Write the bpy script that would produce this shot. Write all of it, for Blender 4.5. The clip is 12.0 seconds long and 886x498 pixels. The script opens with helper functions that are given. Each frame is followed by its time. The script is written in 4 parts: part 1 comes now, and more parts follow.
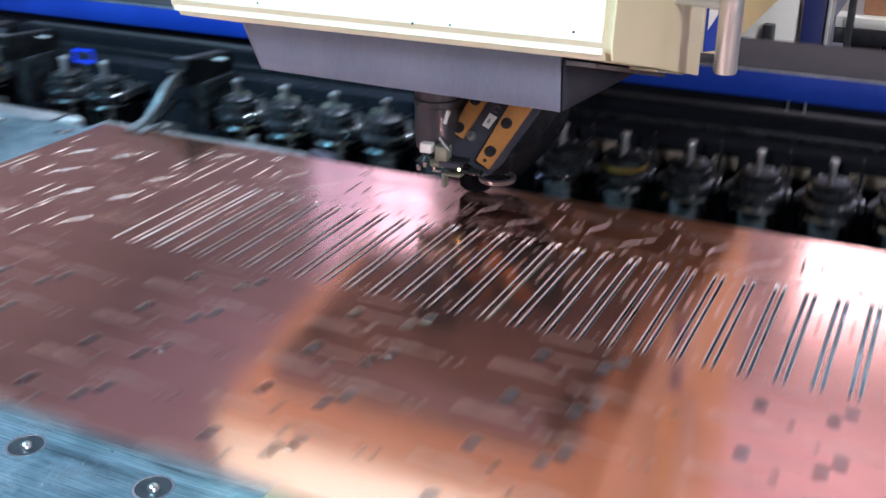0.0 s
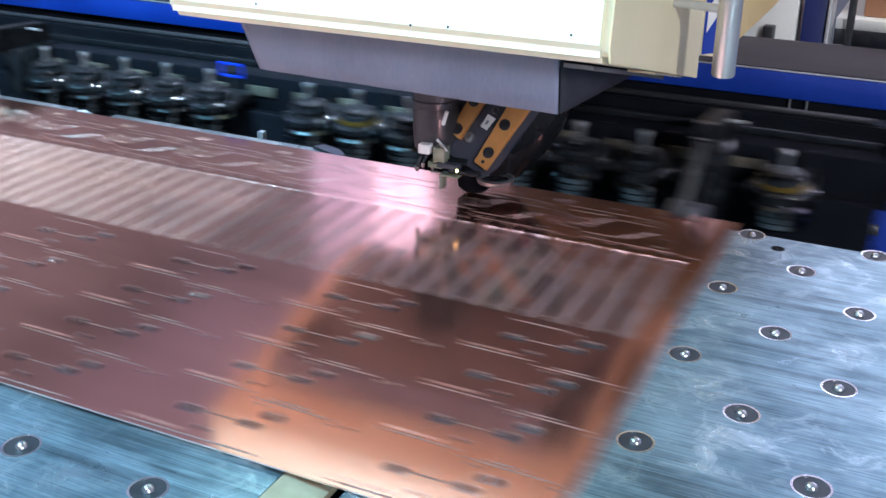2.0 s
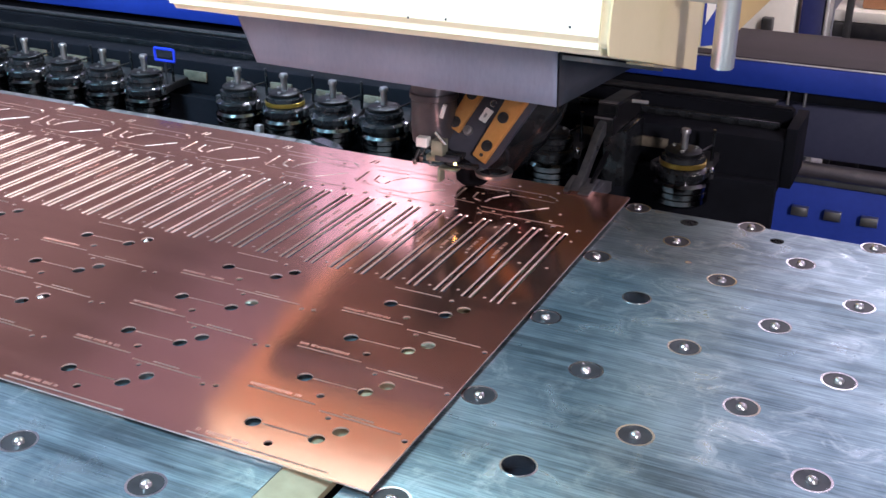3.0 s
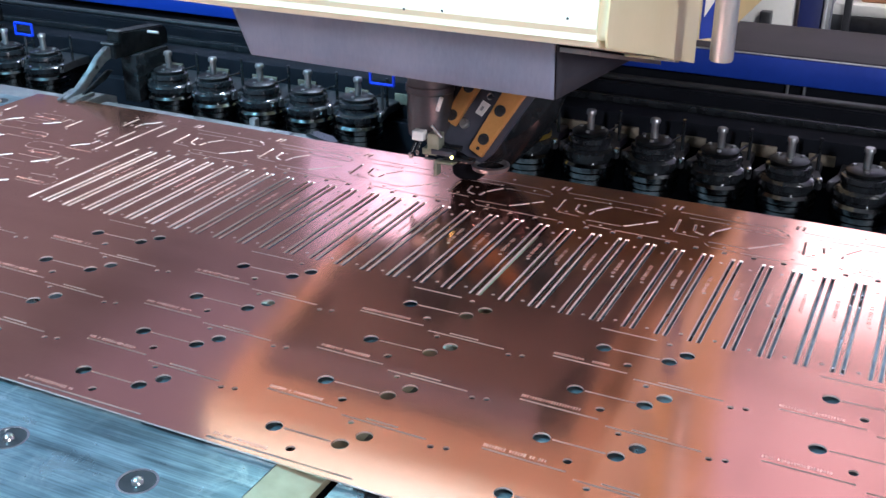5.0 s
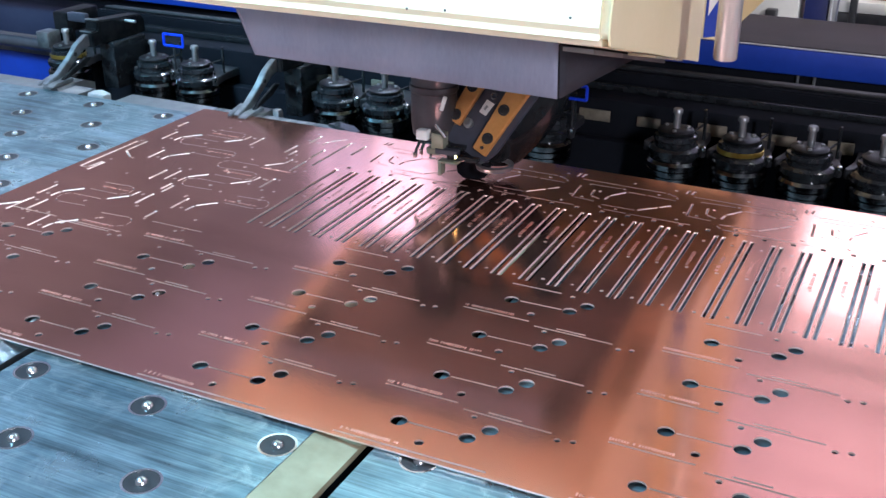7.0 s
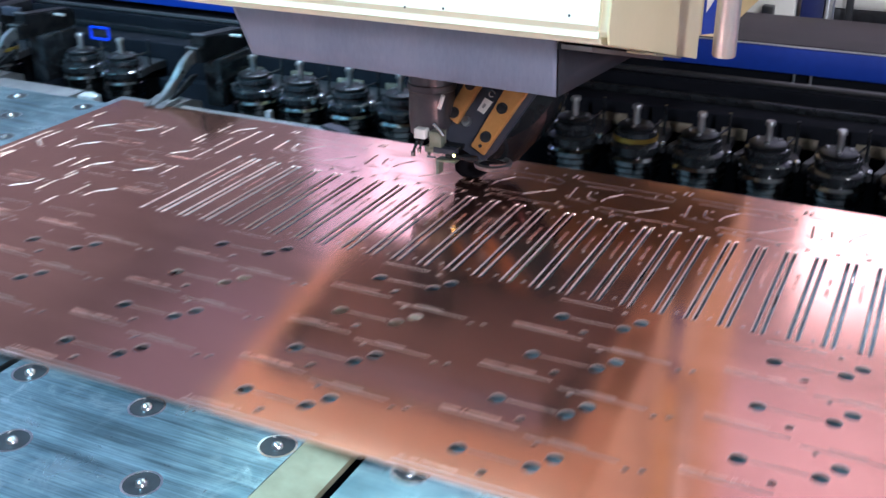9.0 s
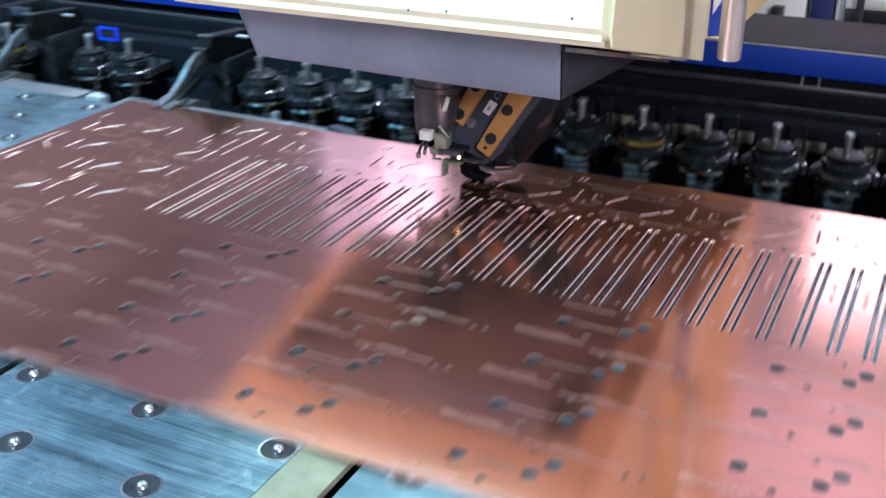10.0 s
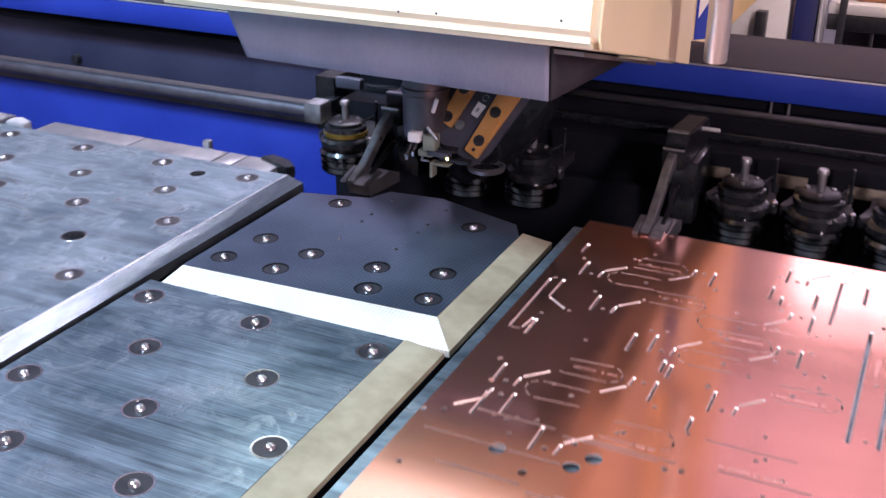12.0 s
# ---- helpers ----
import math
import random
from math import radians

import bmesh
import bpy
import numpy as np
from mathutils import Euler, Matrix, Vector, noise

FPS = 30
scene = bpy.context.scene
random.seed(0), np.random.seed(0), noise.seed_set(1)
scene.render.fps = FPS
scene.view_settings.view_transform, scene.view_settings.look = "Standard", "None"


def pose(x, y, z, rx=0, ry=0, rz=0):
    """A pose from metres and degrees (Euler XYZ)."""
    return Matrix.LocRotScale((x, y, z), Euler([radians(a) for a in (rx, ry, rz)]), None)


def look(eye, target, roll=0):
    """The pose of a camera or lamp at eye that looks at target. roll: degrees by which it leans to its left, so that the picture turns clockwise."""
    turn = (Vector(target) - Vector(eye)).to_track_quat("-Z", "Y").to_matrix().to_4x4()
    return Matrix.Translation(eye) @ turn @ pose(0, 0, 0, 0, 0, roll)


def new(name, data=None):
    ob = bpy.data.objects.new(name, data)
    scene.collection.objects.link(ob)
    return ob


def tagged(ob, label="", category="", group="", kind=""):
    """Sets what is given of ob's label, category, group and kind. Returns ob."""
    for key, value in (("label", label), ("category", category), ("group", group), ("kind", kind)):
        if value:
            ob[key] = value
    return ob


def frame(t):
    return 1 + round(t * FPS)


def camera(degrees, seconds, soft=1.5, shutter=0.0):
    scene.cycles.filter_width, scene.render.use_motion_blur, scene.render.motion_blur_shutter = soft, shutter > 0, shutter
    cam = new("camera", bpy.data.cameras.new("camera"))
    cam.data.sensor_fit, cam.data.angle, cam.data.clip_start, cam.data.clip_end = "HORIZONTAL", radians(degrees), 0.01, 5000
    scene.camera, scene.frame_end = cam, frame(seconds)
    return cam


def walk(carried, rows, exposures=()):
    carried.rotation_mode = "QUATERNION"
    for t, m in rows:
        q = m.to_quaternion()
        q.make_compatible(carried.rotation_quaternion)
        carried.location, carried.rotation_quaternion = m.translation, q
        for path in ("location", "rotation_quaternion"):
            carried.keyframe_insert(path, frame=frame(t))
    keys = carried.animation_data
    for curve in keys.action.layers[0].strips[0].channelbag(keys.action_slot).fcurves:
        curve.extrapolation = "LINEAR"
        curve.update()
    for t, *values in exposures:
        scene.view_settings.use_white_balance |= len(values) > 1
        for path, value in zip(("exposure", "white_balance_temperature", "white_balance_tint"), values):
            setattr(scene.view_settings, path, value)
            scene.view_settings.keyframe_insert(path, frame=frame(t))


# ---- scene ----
cam = camera(45.2, 12.0, soft=1.5, shutter=0.9)
PATH = [
    (0, (0.01, 0.007, 0.731), (-0.784, 1.66, -0.067), 0.1),
    (0.5, (0.019, 0.003, 0.726), (-0.783, 1.659, -0.06), 0.5),
    (1, (0.015, 0.005, 0.738), (-0.779, 1.66, -0.056), 0.3),
    (1.5, (0.013, 0.006, 0.734), (-0.776, 1.662, -0.063), 0.4),
    (2, (0.014, 0.011, 0.737), (-0.78, 1.662, -0.065), 0.4),
    (2.5, (0.01, 0.012, 0.731), (-0.776, 1.665, -0.075), 0.4),
    (3, (0.011, 0.016, 0.734), (-0.778, 1.665, -0.079), 0.3),
    (5, (0.006, 0.03, 0.727), (-0.776, 1.677, -0.095), 0.4),
    (5.5, (0.008, 0.031, 0.726), (-0.777, 1.678, -0.094), 0.3),
    (6, (0.007, 0.027, 0.727), (-0.778, 1.672, -0.097), 0.3),
    (6.5, (0.006, 0.03, 0.731), (-0.778, 1.675, -0.093), 0.2),
    (7, (0.01, 0.032, 0.728), (-0.783, 1.673, -0.096), 0.1),
    (9, (0.004, 0.035, 0.728), (-0.782, 1.677, -0.1), -0.1),
    (9.5, (0.012, 0.041, 0.735), (-0.79, 1.68, -0.1), -0.2),
    (10, (0.015, 0.043, 0.734), (-0.791, 1.674, -0.097), -0.2),
    (10.5, (0.014, 0.04, 0.733), (-0.785, 1.675, -0.095), 0.0),
    (11, (0.019, 0.043, 0.735), (-0.775, 1.679, -0.096), 0.1),
    (11.5, (0.013, 0.034, 0.734), (-0.772, 1.679, -0.089), 0.2),
    (12, (0.012, 0.029, 0.732), (-0.768, 1.677, -0.091), 0.2),
]
walk(cam, [(t, look(eye, target, roll)) for t, eye, target, roll in PATH], exposures=[(0, 0.1, 5950, 12), (1.4, 0.2, 5900, 11), (2.0, 0.2, 5700, 11), (2.4, 0.24, 6700, 24), (3.1, 0.24, 6700, 24), (4.8, 0.2, 5950, 12), (7.0, 0.22, 5900, 14), (9.6, 0.14, 5750, 11), (10.4, 0.22, 5750, 11), (11.3, 0.14, 6900, 42), (12, 0.12, 7000, 44)])

# carriage: seconds, x of the sheet's left edge, y of its front edge
TRAVEL = [
    (0.0, -1.715, .815), (0.1, -1.715, .71), (0.2, -1.715, .668), (0.45, -1.715, .668), (0.5, -1.715, .676),
    (0.6, -1.715, .77), (0.7, -1.715, .90), (0.8, -1.715, .935), (1.35, -1.715, .935), (1.4, -1.728, .934),
    (1.5, -1.805, .922), (1.6, -1.905, .905), (1.7, -2.02, .885), (1.8, -2.145, .868), (1.9, -2.26, .858),
    (2.0, -2.362, .855), (2.1, -2.485, .853), (2.2, -2.56, .853), (2.3, -2.573, .853), (2.7, -2.573, .853),
    (2.8, -2.559, .855), (3.1, -2.559, .855), (3.2, -2.54, .858), (3.4, -2.42, .858), (3.8, -2.16, .856),
    (4.2, -1.99, .855), (4.6, -1.925, .855), (5.15, -1.925, .855), (5.2, -1.893, .855), (5.3, -1.807, .854),
    (5.4, -1.743, .854), (5.5, -1.732, .854), (5.7, -1.715, .854), (5.8, -1.70, .854), (5.9, -1.662, .854),
    (6.0, -1.597, .855), (6.1, -1.518, .855), (6.2, -1.503, .856), (6.5, -1.503, .856), (6.6, -1.503, .88),
    (6.7, -1.503, .92), (6.8, -1.503, .929), (7.2, -1.503, .929), (8.5, -1.503, .93), (8.7, -1.56, .93),
    (8.8, -1.63, .928), (8.9, -1.69, .922), (9.0, -1.713, .908), (9.1, -1.715, .82), (9.2, -1.716, .73),
    (9.3, -1.717, .685), (9.4, -1.718, .676), (9.7, -1.718, .676), (9.8, -1.716, .71), (9.9, -1.713, .80),
    (10.0, -1.712, .905), (10.1, -1.715, .935), (10.2, -1.71, .937), (10.3, -1.64, .937), (10.4, -1.54, .937),
    (10.5, -1.425, .938), (10.6, -1.29, .94), (10.7, -1.17, .942), (10.8, -1.029, .944), (10.9, -.889, .946),
    (11.0, -.746, .945), (11.1, -.62, .94), (11.2, -.53, .92), (11.3, -.505, .89), (11.4, -.498, .86),
    (11.5, -.495, .826), (11.6, -.48, .745), (11.7, -.468, .68), (11.8, -.467, .668), (11.9, -.468, .676), (12.0, -.4745, .697),
]

# ---- light ----
world = bpy.data.worlds.new("hall_air")
scene.world = world
world.use_nodes = True
world.node_tree.nodes["Background"].inputs[0].default_value = (0.55, 0.62, 0.75, 1)
world.node_tree.nodes["Background"].inputs[1].default_value = 0.05


def area_lamp(name, eye, target, sx, sy, watts, colour, spread=180):
    data = bpy.data.lights.new(name, "AREA")
    data.shape, data.size, data.size_y, data.energy, data.color = "RECTANGLE", sx, sy, watts, colour
    data.spread = radians(spread)
    ob = new(name, data)
    ob.matrix_world = look(eye, target)
    return ob


area_lamp("hall_lamp_front", (-1.8, 0.15, 3.0), (-1.1, 1.2, 0), 1.2, 0.25, 182, (0.34, 0.80, 1.0))
area_lamp("hall_lamp_front", (-2.0, -1.0, 3.2), (-0.6, 1.4, 0.2), 1.2, 0.25, 80, (0.92, 0.88, 1.0))
# Added fill, out of view, mainly to brighten the hood's end panel.
area_lamp("fill_lamp_right", (2.5, -1.6, 1.9), (-0.5, 1.5, 0.3), 0.3, 0.8, 118, (1.0, 0.97, 0.98))
area_lamp("hall_lamp_left", (-4.6, 1.2, 4.4), (-2.2, 1.0, 0), 0.6, 2.0, 28, (0.30, 0.76, 1.0))
area_lamp("hall_lamp_rear", (-1.55, 3.9, 4.5), (-1.5, 1.4, 0), 0.6, 0.4, 17, (0.82, 0.92, 1.0), 36)
# Two unseen fills, added to tint the far wall that the copper mirrors.
area_lamp("wall_fill_west", (-8.3, 4.0, 4.7), (-6.0, 10.0, 2.0), 1.5, 0.6, 42, (0.46, 0.56, 1.0))
area_lamp("wall_fill_east", (6.0, 4.0, 4.7), (4.0, 10.0, 2.5), 1.5, 0.6, 190, (0.86, 0.66, 1.0))
# Weak unseen fill, added to lift the things behind the machine.
area_lamp("fill_lamp_behind", (1.6, 2.7, 3.6), (-0.3, 3.7, 0.1), 0.8, 0.3, 9, (1.0, 0.95, 0.88), 50)

# ---- materials ----


def mat(name, a, b=None, rough=0.5, metal=0.0, scale=8.0, stretch=(1, 1, 1), bump=0.05, fine=60.0, rvar=0.15, emit=None, strength=0.0, vary=0.0, spec=0.5):
    m = bpy.data.materials.new(name)
    m.use_nodes = True
    n, l = m.node_tree.nodes, m.node_tree.links
    p = n["Principled BSDF"]
    p.inputs["Metallic"].default_value = metal
    p.inputs["Specular IOR Level"].default_value = spec
    co = n.new("ShaderNodeTexCoord")
    mp = n.new("ShaderNodeMapping")
    mp.inputs["Scale"].default_value = stretch
    l.new(co.outputs["Object"], mp.inputs["Vector"])
    big = n.new("ShaderNodeTexNoise")
    big.inputs["Scale"].default_value, big.inputs["Detail"].default_value = scale, 5
    l.new(mp.outputs[0], big.inputs["Vector"])
    small = n.new("ShaderNodeTexNoise")
    small.inputs["Scale"].default_value, small.inputs["Detail"].default_value = fine, 4
    l.new(mp.outputs[0], small.inputs["Vector"])
    mixf = n.new("ShaderNodeMath")
    mixf.operation = "MULTIPLY_ADD"
    l.new(big.outputs["Fac"], mixf.inputs[0])
    mixf.inputs[1].default_value = 0.7
    half = n.new("ShaderNodeMath")
    half.operation = "MULTIPLY"
    half.inputs[1].default_value = 0.3
    l.new(small.outputs["Fac"], half.inputs[0])
    l.new(half.outputs[0], mixf.inputs[2])
    ramp = n.new("ShaderNodeValToRGB")
    ramp.color_ramp.elements[0].position, ramp.color_ramp.elements[1].position = 0.36, 0.64
    ramp.color_ramp.elements[0].color = (*a, 1)
    ramp.color_ramp.elements[1].color = (*(b or a), 1)
    l.new(mixf.outputs[0], ramp.inputs[0])
    out = ramp.outputs[0]
    if vary:
        info = n.new("ShaderNodeObjectInfo")
        hsv = n.new("ShaderNodeHueSaturation")
        rng = n.new("ShaderNodeMapRange")
        rng.inputs["To Min"].default_value, rng.inputs["To Max"].default_value = 1 - vary, 1 + vary
        l.new(info.outputs["Random"], rng.inputs["Value"])
        l.new(rng.outputs[0], hsv.inputs["Value"])
        l.new(out, hsv.inputs["Color"])
        out = hsv.outputs[0]
    l.new(out, p.inputs["Base Color"])
    rr = n.new("ShaderNodeMapRange")
    rr.inputs["From Min"].default_value, rr.inputs["From Max"].default_value = 0.3, 0.7
    rr.inputs["To Min"].default_value = max(0.02, rough * (1 - rvar))
    rr.inputs["To Max"].default_value = min(1, rough * (1 + rvar))
    l.new(mixf.outputs[0], rr.inputs["Value"])
    l.new(rr.outputs[0], p.inputs["Roughness"])
    if bump:
        bp = n.new("ShaderNodeBump")
        bp.inputs["Strength"].default_value, bp.inputs["Distance"].default_value = bump, 0.002
        l.new(small.outputs["Fac"], bp.inputs["Height"])
        l.new(bp.outputs[0], p.inputs["Normal"])
    if emit:
        p.inputs["Emission Color"].default_value = (*emit, 1)
        p.inputs["Emission Strength"].default_value = strength
    return m



def node(m, kind, links=(), **values):
    """One shader node with its values, joined to (socket, output) pairs."""
    n = m.node_tree.nodes.new(kind)
    for key, value in values.items():
        n.inputs[key.replace("_", " ")].default_value = value
    for socket, out in links:
        m.node_tree.links.new(out, n.inputs[socket])
    return n


def steel_plate():
    """Brushed table steel: fine scratches along x, blotchy wear with crisp borders, polished tracks."""
    m = mat("table_steel", (0.14, 0.225, 0.27), (0.35, 0.485, 0.545), rough=0.40, metal=0.82, scale=5.5, stretch=(1, 1.5, 1), fine=24, bump=0.0, rvar=0.35)
    n, l = m.node_tree.nodes, m.node_tree.links
    p = n["Principled BSDF"]
    ramp = [x for x in n if x.type == "VALTORGB"][0]
    co = n.new("ShaderNodeTexCoord").outputs["Object"]

    def field(scale, turn=0.0, detail=5.0, rough=0.5, warp=0.0):
        mp = node(m, "ShaderNodeMapping", [("Vector", co)], Scale=scale, Rotation=(0, 0, turn))
        return node(m, "ShaderNodeTexNoise", [("Vector", mp.outputs[0])], Scale=1.0, Detail=detail, Roughness=rough, Distortion=warp).outputs["Fac"]

    def band(value, a, b, lo, hi):
        r = node(m, "ShaderNodeMapRange", [("Value", value)])
        for key, v in (("From Min", a), ("From Max", b), ("To Min", lo), ("To Max", hi)):
            r.inputs[key].default_value = v
        return r.outputs[0]

    def blend(mode, fac, a, b):
        x = n.new("ShaderNodeMix")
        x.data_type, x.blend_type = "RGBA", mode
        if isinstance(fac, float):
            x.inputs["Factor"].default_value = fac
        else:
            l.new(fac, x.inputs["Factor"])
        l.new(a, x.inputs["A"])
        if isinstance(b, tuple):
            x.inputs["B"].default_value = (*b, 1)
        else:
            l.new(b, x.inputs["B"])
        return x.outputs["Result"]
    lines = field((9, 330, 1), 0.0, 4.0)
    tracks = field((3.2, 60, 1), 0.0, 3.0)
    patches = field((13, 17, 1), 0.6, 9.0, 0.68, 0.8)
    clouds = field((4.0, 5.5, 1), 0.3, 3.0)
    cross = field((190, 16, 1), 0.25, 4.0)
    col = blend("MULTIPLY", 0.75, ramp.outputs[0], band(lines, 0.34, 0.62, 0.55, 1.15))
    col = blend("MULTIPLY", band(clouds, 0.45, 0.6, 0.0, 0.85), col, band(tracks, 0.40, 0.56, 0.52, 1.08))
    pale = n.new("ShaderNodeMath")
    pale.operation = "MULTIPLY"
    l.new(band(patches, 0.50, 0.62, 0.0, 0.75), pale.inputs[0])
    l.new(band(clouds, 0.40, 0.62, 1.0, 0.05), pale.inputs[1])
    col = blend("MIX", pale.outputs[0], col, (0.56, 0.68, 0.72))
    l.new(col, p.inputs["Base Color"])
    l.new(band(patches, 0.35, 0.65, 0.38, 0.26), p.inputs["Roughness"])
    add = n.new("ShaderNodeMath")
    add.operation = "ADD"
    l.new(lines, add.inputs[0])
    l.new(cross, add.inputs[1])
    bp = node(m, "ShaderNodeBump", [("Height", add.outputs[0])], Strength=0.10, Distance=0.0012)
    l.new(bp.outputs[0], p.inputs["Normal"])
    return m


def dotted(m, pitch=0.0062, depth=0.5):
    """A fine regular pattern of pressed dots over a steel material."""
    n, l = m.node_tree.nodes, m.node_tree.links
    p = n["Principled BSDF"]
    base = p.inputs["Base Color"].links[0].from_socket
    co = n.new("ShaderNodeTexCoord").outputs["Object"]
    flat = node(m, "ShaderNodeMapping", [("Vector", co)], Scale=(1, 1, 0))
    cells = node(m, "ShaderNodeTexVoronoi", [("Vector", flat.outputs[0])], Scale=1 / pitch, Randomness=0.0)
    r = node(m, "ShaderNodeMapRange", [("Value", cells.outputs["Distance"])])
    for key, v in (("From Min", 0.22), ("From Max", 0.36), ("To Min", 1 - depth), ("To Max", 1.1)):
        r.inputs[key].default_value = v
    x = n.new("ShaderNodeMix")
    x.data_type, x.blend_type = "RGBA", "MULTIPLY"
    x.inputs["Factor"].default_value = 1.0
    l.new(base, x.inputs["A"])
    l.new(r.outputs[0], x.inputs["B"])
    l.new(x.outputs["Result"], p.inputs["Base Color"])
    return m


COPPER = mat("copper", (0.82, 0.385, 0.288), (0.91, 0.435, 0.328), rough=0.145, metal=0.98, scale=3, stretch=(1, 5, 1), fine=90, bump=0.015, rvar=0.25)
COPPER_EDGE = mat("cut_copper", (0.93, 0.70, 0.61), rough=0.5, metal=0.97, bump=0.03)
STEEL = steel_plate()
PLATE = dotted(mat("die_plate_steel", (0.10, 0.15, 0.21), (0.19, 0.255, 0.33), rough=0.36, metal=0.85, scale=6, fine=300, bump=0.12), 0.0062, 0.3)
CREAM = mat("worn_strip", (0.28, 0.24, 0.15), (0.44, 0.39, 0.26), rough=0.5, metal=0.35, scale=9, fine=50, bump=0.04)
BRIGHT = mat("bright_steel", (0.62, 0.63, 0.64), (0.74, 0.75, 0.76), rough=0.22, metal=1, scale=20, bump=0.02)
CLAMPED = mat("clamp_steel", (0.22, 0.235, 0.25), (0.38, 0.40, 0.41), rough=0.36, metal=0.9, scale=30, bump=0.05)
DARKSTEEL = mat("dark_steel", (0.014, 0.016, 0.019), (0.040, 0.043, 0.047), rough=0.4, metal=0.85, scale=40, bump=0.06)
RINGSTEEL = mat("ring_steel", (0.05, 0.055, 0.06), (0.20, 0.21, 0.22), rough=0.17, metal=1, scale=30, bump=0.03)
DULL = mat("dull_steel", (0.28, 0.29, 0.30), (0.40, 0.41, 0.42), rough=0.4, metal=0.9, scale=25, bump=0.05)
BEVEL = mat("bevel_steel", (0.13, 0.165, 0.19), (0.23, 0.275, 0.305), rough=0.36, metal=0.8, scale=14, stretch=(4, 1, 1), fine=90, bump=0.05)
ZINC = mat("zinc", (0.55, 0.57, 0.58), (0.66, 0.68, 0.69), rough=0.42, metal=0.7, scale=20, bump=0.04)
INSERT = mat("black_insert", (0.012, 0.013, 0.016), (0.03, 0.031, 0.034), rough=0.38, scale=40, bump=0.04)
BLACK = mat("black_oxide", (0.008, 0.009, 0.011), (0.018, 0.021, 0.024), rough=0.15, metal=0.1, scale=30, bump=0.05)
MATTE = mat("matte_black", (0.0045, 0.0053, 0.008), (0.0085, 0.0098, 0.014), rough=0.85, scale=10, bump=0.06, spec=0.07)
BLUE = mat("blue_paint", (0.009, 0.040, 0.33), (0.014, 0.056, 0.43), rough=0.5, scale=5, bump=0.03)
BLUEGREY = mat("blue_grey_paint", (0.032, 0.038, 0.08), (0.05, 0.056, 0.105), rough=0.5, scale=5, bump=0.03)
NAVY = mat("navy_paint", (0.012, 0.02, 0.10), (0.02, 0.03, 0.14), rough=0.45, scale=5, bump=0.03)
CLIP = mat("blue_plastic", (0.01, 0.05, 0.7), rough=0.3, bump=0)
# Cream tinted yellower than COVER, to put warmth into the copper's reflection.
ENDPANEL = mat("warm_tinted_cream", (0.80, 0.695, 0.41), (0.85, 0.745, 0.47), rough=0.45, scale=4, bump=0.03, rvar=0.2)
# Yellow for unseen parts only, so that the copper mirrors an orange band.
WARMFRAME = mat("warm_reflection_yellow", (0.76, 0.56, 0.24), (0.82, 0.62, 0.29), rough=0.5, scale=4, bump=0.03, rvar=0.2)
COVER = mat("cream_paint", (0.80, 0.74, 0.52), (0.85, 0.79, 0.58), rough=0.45, scale=4, bump=0.03, rvar=0.2)
SKIRT = mat("grey_felt", (0.165, 0.185, 0.265), (0.22, 0.24, 0.33), rough=0.75, scale=7, stretch=(1, 1, 0.35), fine=200, bump=0.25)
BRASS = mat("gold_ring", (0.45, 0.30, 0.06), (0.60, 0.42, 0.10), rough=0.3, metal=0.9, bump=0.02)
OCHRE = mat("ochre_plate", (0.50, 0.24, 0.07), (0.62, 0.32, 0.11), rough=0.45, metal=0.3, scale=12, fine=120, bump=0.06)
WHITE = mat("white_sticker", (0.75, 0.75, 0.74), (0.8, 0.8, 0.79), rough=0.6, bump=0)
INK = mat("printed_ink", (0.03, 0.03, 0.04), rough=0.6, bump=0)
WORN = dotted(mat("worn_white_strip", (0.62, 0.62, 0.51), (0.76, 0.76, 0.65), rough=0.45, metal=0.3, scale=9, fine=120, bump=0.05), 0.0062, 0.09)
# Side curtains, much darker than the grey front curtain.
SIDESKIRT = mat("dark_side_skirt", (0.026, 0.027, 0.036), (0.044, 0.046, 0.058), rough=0.8, scale=9, fine=120, bump=0.1, spec=0.2)
SLEEVE = mat("grey_sleeve", (0.16, 0.15, 0.18), (0.22, 0.21, 0.24), rough=0.35, metal=0.7, scale=12, bump=0.03)
RAM = mat("oiled_ram_steel", (0.075, 0.072, 0.085), (0.115, 0.11, 0.125), rough=0.38, metal=0.7, scale=12, bump=0.03)
SLATE = mat("slate_plate", (0.03, 0.033, 0.05), (0.05, 0.055, 0.075), rough=0.5, scale=12, bump=0.04)
OLIVE = mat("olive_fitting", (0.20, 0.22, 0.16), (0.32, 0.33, 0.26), rough=0.45, metal=0.4, scale=30, bump=0.05)
SATIN = mat("satin_steel", (0.58, 0.57, 0.54), (0.68, 0.67, 0.64), rough=0.36, metal=0.65, scale=10, stretch=(8, 8, 0.4), bump=0.02)
LEDGE = mat("dark_ledge", (0.030, 0.027, 0.033), (0.055, 0.050, 0.057), rough=0.7, scale=8, stretch=(0.4, 2, 1), bump=0.06, spec=0.2)
UNDERSIDE = mat("grey_underside", (0.16, 0.16, 0.17), (0.23, 0.23, 0.24), rough=0.6, scale=6, bump=0.04)
TAN = mat("worn_tan_plate", (0.10, 0.085, 0.062), (0.19, 0.16, 0.12), rough=0.6, scale=30, fine=150, bump=0.05, vary=0.35)
LED = mat("indicator", (0.6, 0.6, 0.2), emit=(1.0, 0.9, 0.3), strength=6, bump=0)
WALLPAINT = mat("hall_wall", (0.50, 0.48, 0.46), (0.60, 0.58, 0.56), rough=0.9, scale=0.6, fine=6, bump=0.05)
